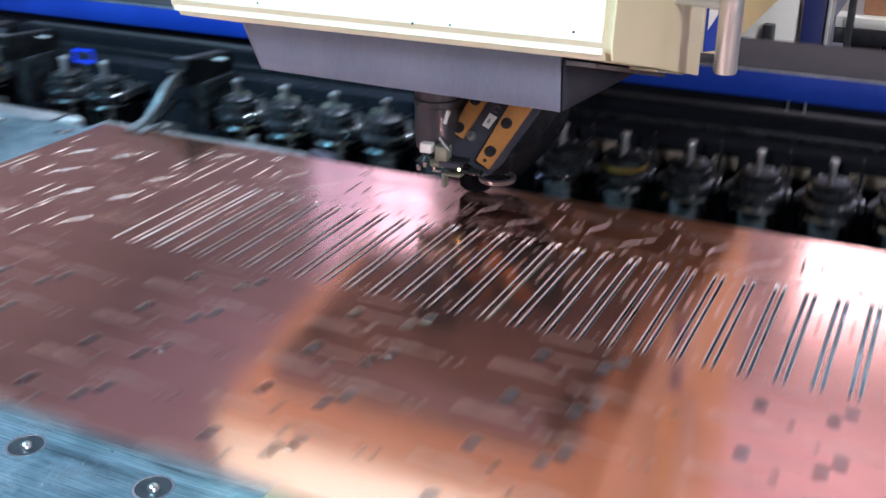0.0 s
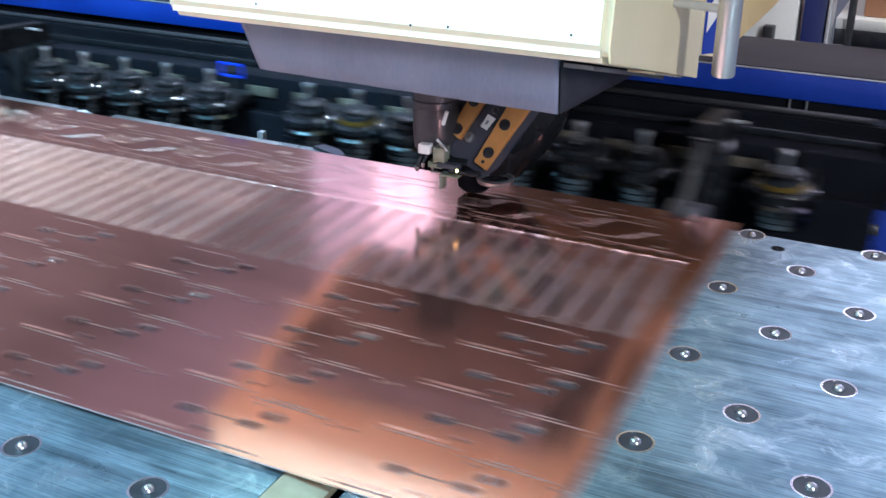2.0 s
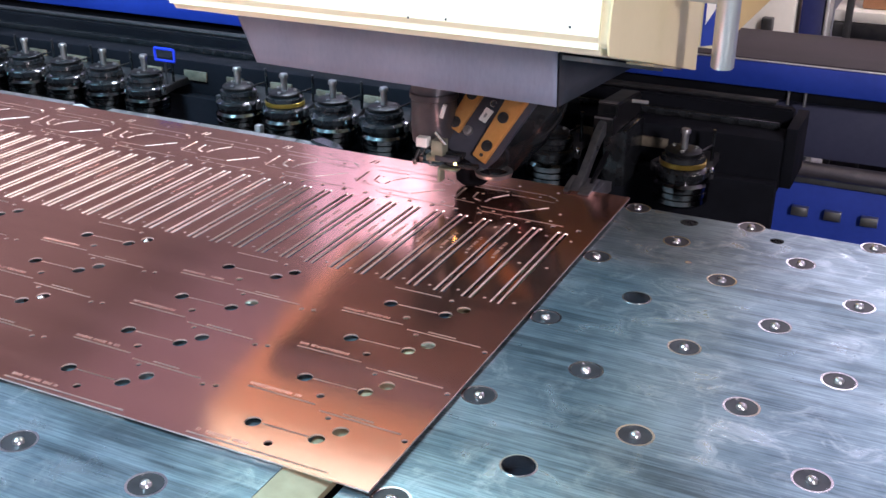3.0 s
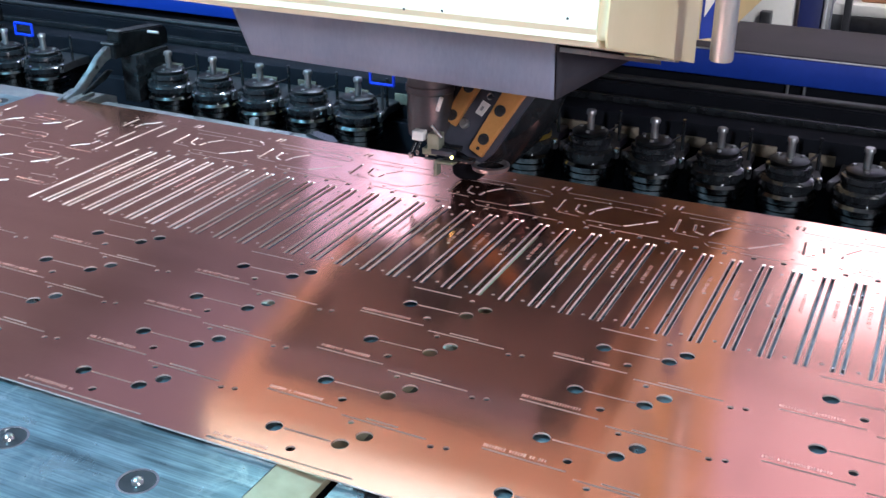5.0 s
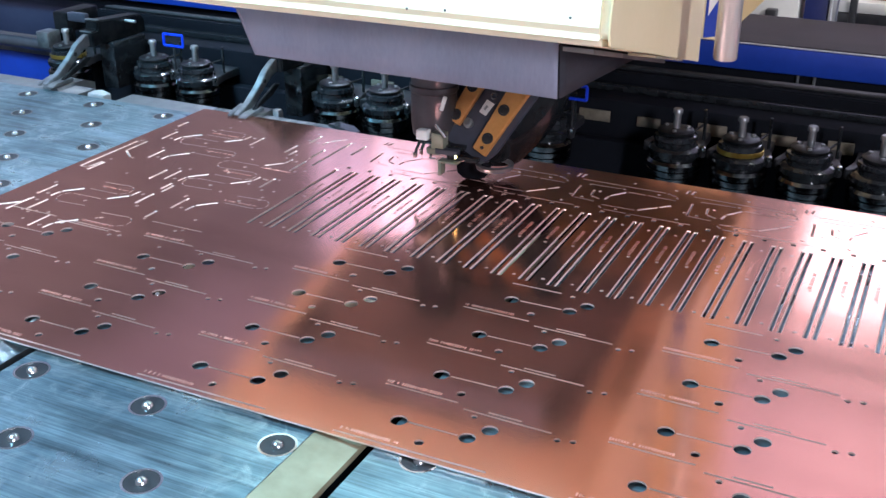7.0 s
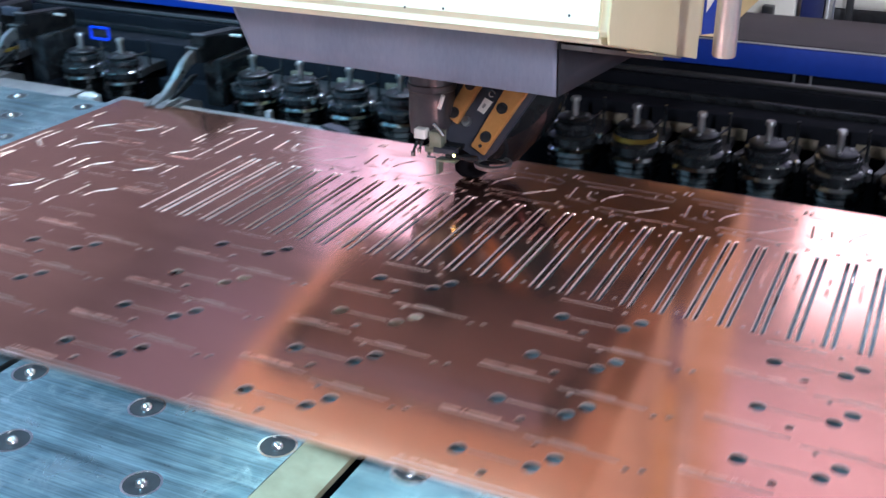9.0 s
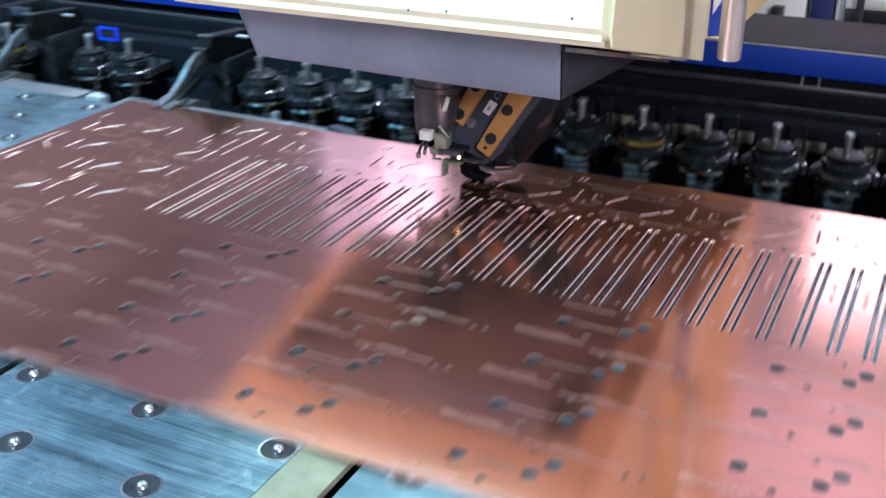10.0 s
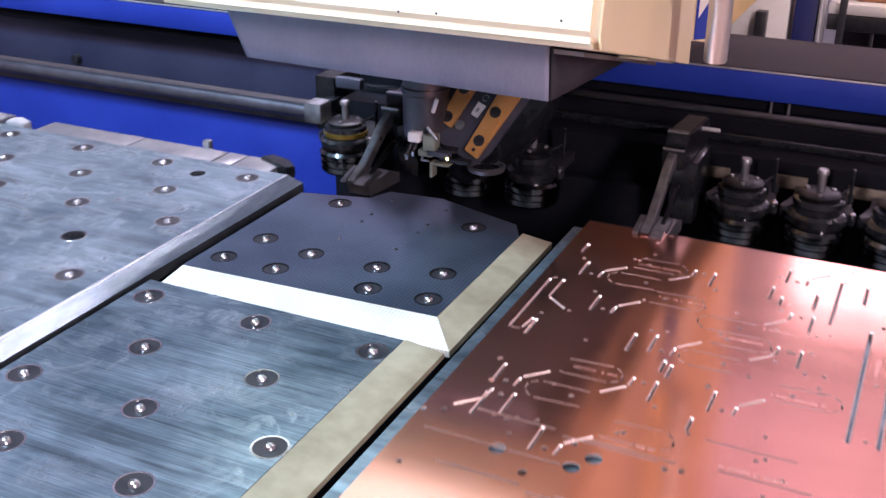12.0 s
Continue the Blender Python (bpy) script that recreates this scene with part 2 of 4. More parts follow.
CONCRETE = mat("hall_floor", (0.16, 0.16, 0.16), (0.24, 0.24, 0.23), rough=0.7, scale=1.2, fine=20, bump=0.1)
PANE = mat("daylit_pane", (0.8, 0.85, 0.9), rough=0.2, emit=(0.62, 0.62, 1.0), strength=1.3, bump=0)
PANECLEAR = mat("clear_daylit_pane", (0.8, 0.85, 0.9), rough=0.2, emit=(0.72, 0.72, 1.0), strength=3.0, bump=0)
PANEHOT = mat("sunlit_pane", (0.8, 0.85, 0.9), rough=0.2, emit=(0.92, 0.88, 1.0), strength=5.0, bump=0)
TUBE = mat("lamp_tube", (0.9, 0.9, 0.9), emit=(0.95, 0.97, 1.0), strength=9.0, bump=0)
CARTON = mat("brown_carton", (0.36, 0.17, 0.09), (0.45, 0.22, 0.12), rough=0.8, scale=6, bump=0.05)
# Glow of the unseen ceiling panes, tinted for pink and mauve copper reflections.
PINKGLOW = mat("pink_glow_pane", (0.8, 0.8, 0.8), emit=(0.78, 0.62, 0.90), strength=0.56, bump=0)
DIMLIGHT = mat("dim_glow_pane", (0.6, 0.6, 0.6), emit=(0.62, 0.58, 1.0), strength=0.19, bump=0)
ENGRAVED = mat("engraved_copper", (0.83, 0.42, 0.325), (0.89, 0.475, 0.37), rough=0.31, metal=0.8, scale=60, bump=0.05)
OFFWHITE = mat("offwhite_panel", (0.68, 0.67, 0.62), (0.75, 0.74, 0.69), rough=0.6, scale=3, bump=0.02)

# ---- mesh helpers ----


def finish(name, bm, material, smooth=True, angle=35):
    me = bpy.data.meshes.new(name)
    bmesh.ops.recalc_face_normals(bm, faces=bm.faces)
    bm.to_mesh(me)
    bm.free()
    for s in material if isinstance(material, (list, tuple)) else [material]:
        me.materials.append(s)
    if smooth:
        me.shade_smooth()
        me.set_sharp_from_angle(angle=radians(angle))
    return me


def part(name, bm, material, parent=None, label="", smooth=True):
    ob = new(name, finish(name, bm, material, smooth))
    if parent:
        ob.parent = parent
    if label:
        ob["label"] = label
    return ob


def box(x0, x1, y0, y1, z0, z1, bevel=0.003, bm=None):
    bm = bm or bmesh.new()
    made = bmesh.ops.create_cube(bm, size=1, matrix=Matrix.Translation(((x0 + x1) / 2, (y0 + y1) / 2, (z0 + z1) / 2)) @ Matrix.Diagonal((x1 - x0, y1 - y0, z1 - z0, 1)))
    if bevel:
        edges = list({e for v in made["verts"] for e in v.link_edges})
        bmesh.ops.bevel(bm, geom=edges, offset=bevel, segments=2, affect="EDGES", profile=0.5)
    return bm


def lathe(profile, n=28, cx=0.0, cy=0.0, bm=None):
    """A turned body from (radius, height) pairs; radius 0 closes it."""
    bm = bm or bmesh.new()
    rings = []
    for r, z in profile:
        if r <= 0:
            rings.append([bm.verts.new((cx, cy, z))])
        else:
            rings.append([bm.verts.new((cx + r * math.cos(2 * math.pi * i / n), cy + r * math.sin(2 * math.pi * i / n), z)) for i in range(n)])
    for a, b in zip(rings, rings[1:]):
        for i in range(n):
            j = (i + 1) % n
            if len(a) == 1 and len(b) > 1:
                bm.faces.new((a[0], b[i], b[j]))
            elif len(b) == 1 and len(a) > 1:
                bm.faces.new((a[i], b[0], a[j]))
            elif len(a) > 1:
                bm.faces.new((a[i], b[i], b[j], a[j]))
    return bm


def prism(points, axis, lo, hi, bevel=0.0, bm=None):
    """A flat outline pushed along an axis: 'x' takes (y, z), 'y' takes (x, z), 'z' takes (x, y)."""
    bm = bm or bmesh.new()

    def at(p, d):
        return {"x": (d, p[0], p[1]), "y": (p[0], d, p[1]), "z": (p[0], p[1], d)}[axis]
    a = [bm.verts.new(at(p, lo)) for p in points]
    b = [bm.verts.new(at(p, hi)) for p in points]
    bm.faces.new(a)
    bm.faces.new(b[::-1])
    for i in range(len(points)):
        j = (i + 1) % len(points)
        bm.faces.new((a[i], a[j], b[j], b[i]))
    if bevel:
        bmesh.ops.recalc_face_normals(bm, faces=bm.faces)
        bmesh.ops.bevel(bm, geom=list(bm.edges), offset=bevel, segments=2, affect="EDGES")
    return bm


def rod(a, b, r, n=10, bm=None):
    bm = bm or bmesh.new()
    a, b = Vector(a), Vector(b)
    m = Matrix.Translation((a + b) / 2) @ (b - a).to_track_quat("Z", "Y").to_matrix().to_4x4()
    bmesh.ops.create_cone(bm, cap_ends=True, segments=n, radius1=r, radius2=r, depth=(b - a).length, matrix=m)
    return bm


def thing(name, label, category, group="", kind="", at=(0, 0, 0)):
    ob = new(name)
    ob.location = at
    ob.empty_display_size = 0.05
    return tagged(ob, label, category, group, kind)


# ---- flat plates with cut-outs ----


def cut_plate(outline, holes, z0, z1):
    """A plate with real cut-outs: outline and holes are lists of (x, y)."""
    from mathutils.geometry import delaunay_2d_cdt
    verts, faces = [], []
    for poly in [outline, *holes]:
        faces.append(list(range(len(verts), len(verts) + len(poly))))
        verts += [Vector(p) for p in poly]
    v, e, f, vo, eo, fo = delaunay_2d_cdt(verts, [], faces, 1, 1e-6)
    keep = [t for t, o in zip(f, fo) if 0 in o and len(o) == 1]
    n = len(v)
    pts = [(p.x, p.y, z1) for p in v] + [(p.x, p.y, z0) for p in v]
    tris = [tuple(t) for t in keep] + [tuple(i + n for i in reversed(t)) for t in keep]
    count = {}
    for t in keep:
        for i in range(3):
            a, b = t[i], t[(i + 1) % 3]
            count[(a, b)] = count.get((a, b), 0) + 1
    sides = [(b, a, a + n, b + n) for (a, b) in count if (b, a) not in count]
    me = bpy.data.meshes.new("plate")
    me.from_pydata(pts, [], tris + sides)
    for i, poly in enumerate(me.polygons):
        poly.material_index = 1 if i >= len(tris) else 0
    me.update()
    return me


def grown(poly, d):
    """A convex outline, counter-clockwise, moved outwards by d."""
    out = []
    for a, b, c in zip(poly[-1:] + poly[:-1], poly, poly[1:] + poly[:1]):
        e, f = (Vector(b) - Vector(a)).normalized(), (Vector(c) - Vector(b)).normalized()
        m = Vector((e.y + f.y, -e.x - f.x))
        out.append(tuple(Vector(b) + m * d / max(0.3, 1 + e.dot(f))))
    return out


def punched_sheet(outline, holes, z0, z1, slope):
    """A sheet whose slot walls are wider at the top, shaped to catch the light."""
    def lean(h):
        """Long slots along y get the light-catching lean; slits and round holes stay nearly straight."""
        d = Vector(h[1]) - Vector(h[0])
        return slope / 2 if len(h) == 4 and d.length > 0.015 and abs(d.y) > 0.35 * abs(d.x) else 0.0001
    top, low = cut_plate(outline, [grown(h, lean(h)) for h in holes], z1, z1), cut_plate(outline, [grown(h, -lean(h)) for h in holes], z0, z0)
    pts, faces, slots = [], [], []
    for me in (top, low):
        at = len(pts)
        pts += [tuple(v.co) for v in me.vertices]
        for poly in me.polygons:
            up = poly.normal.z > 0.5
            if poly.material_index == 0 and up == (me is top):
                faces.append([at + i for i in poly.vertices])
                slots.append(0)
        bpy.data.meshes.remove(me)
    for q, poly in enumerate([outline[::-1], *holes]):
        d = lean(poly) if q else 0.0
        at, k = len(pts), len(poly)
        pts += [(x, y, z1) for x, y in grown(poly, d)] + [(x, y, z0) for x, y in grown(poly, -d)]
        for i in range(k):
            j = (i + 1) % k
            faces.append([at + j, at + i, at + k + i, at + k + j])
            slots.append(1)
    me = bpy.data.meshes.new("sheet")
    me.from_pydata(pts, [], faces)
    for poly, k in zip(me.polygons, slots):
        poly.material_index = k
    me.update()
    return me


def disc(x, y, r, n=14):
    return [(x + r * math.cos(2 * math.pi * i / n), y + r * math.sin(2 * math.pi * i / n)) for i in range(n)]


def bar(x0, y0, x1, y1, w):
    d = Vector((x1 - x0, y1 - y0)).normalized() * w / 2
    s = Vector((-d.y, d.x))
    a, b = Vector((x0, y0)), Vector((x1, y1))
    return [tuple(p) for p in (a - s, b - s, b + s, a + s)]


def motions():
    for ob, lift in CARRIED:
        walk(ob, [(t, pose(x, y, lift)) for t, x, y in TRAVEL])
    for ob in SLIDING:
        walk(ob, [(t, pose(0, y, 0)) for t, x, y in TRAVEL])


CARRIED, SLIDING = [], []
# first insert, index of drilled places, further holes (x, y, r), small studs
LEFT_PHASE = (-1.276, 0.815, ((0, -2),), ((-1.275, 0.914, 0.016),), ((-1.32, 0.737),))
RIGHT_PHASE = (-0.353, 0.372, ((0, -2), (0, 2)), ((-0.354, 0.952, 0.016), (-0.197, 0.936, 0.012)), ((-0.314, 0.781),))

# ---- hall ----


def slab(name, x0, x1, y0, y1, z0, z1, material, label="", category="wall"):
    return tagged(part(name, box(x0, x1, y0, y1, z0, z1, 0), material, None, "", False), label or name.replace("_", " "), category, "", "structure")


slab("floor", -9, 8, -5, 10, -1.0, -0.9, CONCRETE, "grey concrete workshop floor", "floor")
slab("ceiling", -9, 8, -5, 10, 5.0, 5.1, WALLPAINT, "plain pale workshop ceiling", "ceiling")
slab("wall_north", -9, 8, 10, 10.2, -0.9, 5.0, WALLPAINT, "plain painted workshop wall behind the machine")
slab("wall_south", -9, 8, -5.2, -5, -0.9, 5.0, WALLPAINT, "plain painted workshop wall")
slab("wall_west", -9.2, -9, -5, 10, -0.9, 5.0, WALLPAINT, "plain painted workshop wall")
slab("wall_east", 8, 8.2, -5, 10, -0.9, 5.0, WALLPAINT, "plain painted workshop wall")

# ---- fixed table between the sliding tables ----


def ball_insert(x, y, z, parent, r=0.021, rim=None):
    ring = part("insert_rim", lathe([(r, z - 0.004), (r + 0.003, z - 0.004), (r + 0.003, z + 0.0003), (r, z + 0.0001), (r, z - 0.004)], 24, x, y), rim or BRIGHT, parent, "steel rim" if rim else "polished steel rim")
    part("insert", lathe([(0, z - 0.0016), (r * 0.4, z - 0.0014), (r, z - 0.001), (r, z - 0.004)], 24, x, y), INSERT, ring, "black plastic ball insert")
    part("ball", lathe([(0.0080, z - 0.001), (0.0068, z + 0.0025), (0.0042, z + 0.0046), (0, z + 0.0054)], 12, x, y), BRIGHT, ring, "polished steel ball")


def fixed_table():
    t = thing("centre_table", "fixed steel table strip with black ball inserts and worn edges", "machine table")
    holes = []
    rows = []
    for j in range(-6, 1):
        for i in range(-1, 4):
            x = -1.0097 + (i + (0.5 if j % 2 else 0)) * 0.19395
            y = 1.1431 + j * 0.1258
            if -1.02 < x < -0.615 and y > 0.3:
                rows.append((x, y))
    me = cut_plate([(-1.045, 0.2), (-0.598, 0.2), (-0.598, 1.19), (-1.045, 1.19)], [disc(x, y, 0.0235, 20) for x, y in rows], -0.02, 0.0)
    me.materials.append(STEEL)
    me.materials.append(DULL)
    top = new("table_top", me)
    top.parent = t
    for x, y in rows:
        ball_insert(x, y, 0.0, t)
    part("edge_strip", prism([(-0.597, 0.0), (-0.592, 0.001), (-0.536, -0.006), (-0.534, -0.012), (-0.597, -0.02)], "y", 0.2, 1.19), CREAM, t, "worn cream edge strip")
    part("underframe", box(-1.03, -0.545, 0.2, 1.6, -0.16, -0.021), MATTE, t, "dark underframe")
    return t


def die_plate():
    t = thing("die_plate", "dark steel plate with pale worn edges under the head", "machine plate")
    spots = [(-0.993, 1.311), (-0.973, 1.403), (-0.87, 1.383), (-0.891, 1.309), (-0.747, 1.384), (-0.723, 1.311), (-0.641, 1.409), (-0.623, 1.319), (-0.941, 1.598), (-0.673, 1.601)]
    me = cut_plate([(-1.034, 1.257), (-0.587, 1.274), (-0.587, 1.60), (-0.61, 1.645), (-0.78, 1.70), (-0.885, 1.69), (-0.905, 1.645), (-1.034, 1.614)],
                   [disc(x, y, 0.0215, 20) for x, y in spots], -0.016, 0.0)
    me.materials.append(PLATE)
    me.materials.append(DULL)
    new("plate", me).parent = t
    for x, y in spots:
        ball_insert(x, y, 0.0, t, 0.019, DARKSTEEL)
    # mitred bevels: inner edge high, outer edge low
    inner = [(-1.034, 1.256), (-0.586, 1.273), (-0.586, 1.615)]
    outer = [(-1.036, 1.194), (-0.534, 1.204), (-0.534, 1.62)]
    for k, nm in ((0, "front_bevel"), (1, "side_bevel")):
        bm = bmesh.new()
        up = [(*inner[k], -0.0003), (*inner[k + 1], -0.0003), (*outer[k + 1], -0.010), (*outer[k], -0.010)]
        vs = [bm.verts.new(p) for p in up] + [bm.verts.new((x, y, -0.02)) for x, y, z in up]
        for f in ((0, 1, 2, 3), (7, 6, 5, 4), (0, 4, 5, 1), (1, 5, 6, 2), (2, 6, 7, 3), (3, 7, 4, 0)):
            bm.faces.new([vs[q] for q in f])
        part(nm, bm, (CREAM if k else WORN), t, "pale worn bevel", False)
    for x, y in ((-0.862, 1.46), (-0.863, 1.539), (-0.863, 1.576), (-0.860, 1.651), (-0.752, 1.46), (-0.751, 1.539), (-0.751, 1.577), (-0.751, 1.651)):
        part("air_jet", lathe([(0, 0.0012), (0.0026, 0.0009), (0.0048, -0.0006), (0.0050, -0.002)], 12, x, y), BRIGHT, t, "bright steel air jet")
    return t


def side_table(name, x0, x1, phase, edge_right):
    """A table that slides to and fro with the carriage; y from the sheet's front edge."""
    t = thing(name, "sliding brushed steel table with rows of black ball inserts", "machine table", "sliding tables")
    spots, drilled = [], []
    px, py = 0.208, 0.243
    for j in range(-9, 7):
        for i in range(-12, 13):
            x = phase[0] + (i + (0.5 if j % 2 else 0)) * px
            y = phase[1] + j * py / 2
            if x0 + 0.03 < x < x1 - 0.03 and -0.2 < y < 1.0:
                (drilled if (i, j) in phase[2] else spots).append((x, y))
    drilled_more, extra = phase[3], [(x, y, 0.006) for x, y in phase[4]]
    back = 0.985
    me = cut_plate([(x0, -0.35), (x1, -0.35), (x1, back), (x0, back)],
                   [disc(x, y, 0.0235, 20) for x, y in spots] + [disc(x, y, 0.0205, 20) for x, y in drilled] + [disc(x, y, r, 18) for x, y, r in drilled_more] + [disc(x, y, r, 12) for x, y, r in extra], -0.018, 0.0)
    me.materials.append(STEEL)
    me.materials.append(BRIGHT)
    new("table_top", me).parent = t
    for x, y in spots:
        ball_insert(x, y, 0.0, t)
    for x, y in drilled:
        part("hole_rim", lathe([(0.0205, 0.0002), (0.0225, 0.0003), (0.0235, -0.0005), (0.0205, -0.003), (0.0205, 0.0006)], 24, x, y), BRIGHT, t, "bright countersunk rim")
    for x, y, r in extra:
        part("stud", lathe([(0, 0.0003), (r * 0.5, 0.0003), (r - 0.0005, 0.0), (r - 0.0005, -0.006)], 12, x, y), BRIGHT, t, "small bright stud")
    part("underside", box(x0 + 0.02, x1 - 0.02, -0.34, back - 0.01, -0.12, -0.0185), MATTE, t, "dark frame under the table top")
    if edge_right:
        # The corner's highlight is made as a pale strip.
        part("edge_line", box(x1 + 0.0002, x1 + 0.005, -0.35, back, -0.016, 0.0006, 0.0008), ZINC, t, "bright strip for the highlight along the corner")
        part("edge_bevel", prism([(x1 + 0.0052, -0.0005), (x1 + 0.040, -0.011), (x1 + 0.040, -0.03), (x1 + 0.0052, -0.03)], "y", -0.35, back), BEVEL, t, "worn grey bevelled edge")
    SLIDING.append(t)
    return t


fixed_table()
die_plate()
left = side_table("side_table", -3.4, -1.115, LEFT_PHASE, True)
for x0, x1 in ((-3.4, -1.90), (-1.78, -1.522), (-1.518, -1.302), (-1.298, -1.252), (-1.248, -1.16)):
    part("back_strip", box(x0, x1, 0.987, 1.055, -0.016, -0.003, 0.001), DULL, left, "pale zinc strip along the back edge")
part("stop_block", prism([(-1.865, 0.99), (-1.815, 0.99), (-1.812, 1.015), (-1.85, 1.03), (-1.868, 1.02)], "z", -0.016, 0.006, 0.002), ZINC, left, "pale stop block")
part("small_block", box(-1.370, -1.354, 1.056, 1.072, -0.02, 0.012, 0.002), DULL, left, "small grey block")
part("corner_block", prism([(-1.215, 1.045), (-1.13, 1.010), (-1.118, 1.025), (-1.15, 1.055), (-1.2, 1.07)], "z", -0.02, 0.004, 0.002), BLACK, left, "black plastic corner block")
right = side_table("side_table", -0.516, 2.6, RIGHT_PHASE, False)

# ---- copper sheet ----


def copper_sheet():
    W, D = 2.079, 1.004
    holes = []
    rng = random.Random(4)
    add = holes.append
    # slot pairs
    n = 0
    u = 0.462
    while u < 2.04:
        if 0 < n:
            add(bar(u - 0.0062, 0.487, u - 0.0062, 0.787, 0.0056))
        add(bar(u + 0.0062, 0.487, u + 0.0062, 0.787, 0.0056))
        add(bar(u + 0.022, 0.800, u + 0.022, 0.811, 0.008))
        for v in (0.50, 0.64, 0.76):
            add(disc(u + 0.026, v + rng.uniform(-.004, .004), 0.0032, 8))
        u += 0.0473
        n += 1
    # hinge plates in the front half
    for k in range(-2, 5):
        for r, v in enumerate((0.06, 0.178, 0.298, 0.417)):
            a = 0.6945 + 0.297 * k
            if k < 0 and r > 2:
                continue
            add(disc(a, v, 0.0108))
            add(disc(a + 0.090, v + 0.002, 0.0105))
            add(disc(a + 0.108, v + 0.028, 0.0105))
            add(bar(a + 0.0125, v + 0.0012, a + 0.0775, v + 0.0018, 0.0030))
            add(disc(a + 0.043, v - 0.031, 0.0058, 10))
            add(disc(a + 0.079, v + 0.047, 0.0042, 8))
            if r < 3:
                add(bar(a - 0.055, v + 0.0675, a + 0.048, v + 0.0665, 0.0032))
                add(bar(a + 0.060, v + 0.0565, a + 0.176, v + 0.0545, 0.0032))
                add(bar(a + 0.091, v + 0.0625, a + 0.135, v + 0.0620, 0.0032))
                add(disc(a - 0.092, v + 0.0485, 0.0042, 8))
                add(disc(a + 0.187, v + 0.044, 0.0042, 8))
            else:
                add(bar(a - 0.02, v + 0.052, a + 0.06, v + 0.051, 0.0032))
            if r == 0:
                add(bar(a - 0.061, v - 0.0525, a + 0.137, v - 0.0505, 0.0032))
    def path(pts, u, v, flip=1, w=0.0034):
        for (ax, ay), (bx, by) in zip(pts, pts[1:]):
            d = Vector((bx - ax, by - ay))
            e = d.normalized() * 0.0030
            add(bar(u + flip * (ax + e.x), v + flip * (ay + e.y), u + flip * (bx - e.x), v + flip * (by - e.y), w))
    # long six-sided plates along the back, linked by stepped brackets
    upper = [(0.002, 0.862), (0.006, 0.885), (0.030, 0.918), (0.066, 0.918), (0.124, 0.914)]
    lower = [(0.002, 0.838), (0.070, 0.838), (0.102, 0.868), (0.122, 0.888)]
    top_line = [(-0.070, 0.948), (0.098, 0.944), (0.118, 0.934), (0.124, 0.920)]
    low_line = [(0.0, 0.832), (0.012, 0.818), (0.060, 0.816), (0.176, 0.814)]
    step_a = [(-0.060, 0.916), (-0.056, 0.852), (-0.010, 0.848)]
    step_b = [(-0.030, 0.905), (-0.026, 0.872), (-0.006, 0.862)]
    for k in range(7):
        o = 0.562 + 0.213 * k
        for shape in (upper, lower, top_line, low_line, step_a, step_b):
            path(shape, o, 0.0, 1, 0.0032)
        add(bar(o - 0.048, 0.928, o + 0.014, 0.930, 0.0032))
        add(bar(o - 0.082, 0.958, o - 0.080, 0.976, 0.004))
        add(bar(o - 0.072, 0.958, o - 0.070, 0.976, 0.004))
        for dx, v in ((0.02, 0.93), (0.086, 0.93), (0.035, 0.826), (0.145, 0.828), (-0.04, 0.86), (-0.018, 0.90), (0.15, 0.865), (0.03, 0.968), (0.11, 0.965)):
            add(disc(o + dx, v, 0.0036, 8))
    # hooked blanks nested at the left end: a straight leg, a bent tip beside it and a rounded tongue
    tip = [(0.030, 0), (0.032, 0.027), (0.062, 0.058)]
    tongue = [(0.068, 0.062), (0.138, 0.062), (0.151, 0.073), (0.149, 0.092), (0.136, 0.104), (0.07, 0.10)]
    for u, v, f in ((0.036, 0.432, 1), (0.088, 0.680, 1), (0.035, 0.788, 1), (0.198, 0.596, 1), (0.304, 0.483, 1), (0.333, 0.898, 1), (0.134, 0.312, 1),
                    (0.228, 0.884, -1), (0.388, 0.688, -1), (0.388, 0.799, -1), (0.231, 0.524, -1), (0.075, 0.418, -1)):
        add(bar(u, v, u, v + f * 0.050, 0.0040))
        path(tip, u, v, f)
        if v + f * 0.104 < 0.99 and f * u < 0.32 and not (f < 0 and u < 0.2):
            path(tongue, u, v, f, 0.0024)
        add(disc(u + f * 0.016, v + f * 0.010, 0.0040, 8))
        add(disc(u - f * 0.012, v + f * 0.060, 0.0036, 8))
        add(disc(u + f * 0.090, v + f * 0.081, 0.0040, 8))
    for u, v, h in ((0.170, 0.585, 0.052), (0.226, 0.552, 0.03), (0.237, 0.540, 0.034), (0.291, 0.430, 0.030), (0.384, 0.823, 0.053), (0.319, 0.828, 0.047),
                    (0.412, 0.784, 0.153), (0.450, 0.871, 0.062), (0.042, 0.352, 0.055), (0.028, 0.572, 0.046), (0.336, 0.816, 0.03), (0.012, 0.870, 0.035)):
        add(bar(u, v, u, v + h, 0.0042))
    # narrow bracket with a label beside the left edge
    path([(0.006, 0.765), (-0.004, 0.755), (-0.004, 0.580), (0.014, 0.584), (0.018, 0.622)], 0.004, 0.0)
    path([(0.020, 0.761), (0.019, 0.694), (0.055, 0.664)], 0.0, 0.0)
    for u, v in ((0.003, 0.302), (0.19, 0.36), (0.315, 0.42)):
        add(bar(u, v, u + 0.107, v - 0.001, 0.0026))
    for q in range(46):
        add(disc(rng.uniform(0.01, 0.43), rng.uniform(0.33, 0.96), 0.0034, 8))
    t = thing("copper_sheet", "large copper sheet with punched slots, holes and thin cut lines", "metal sheet")
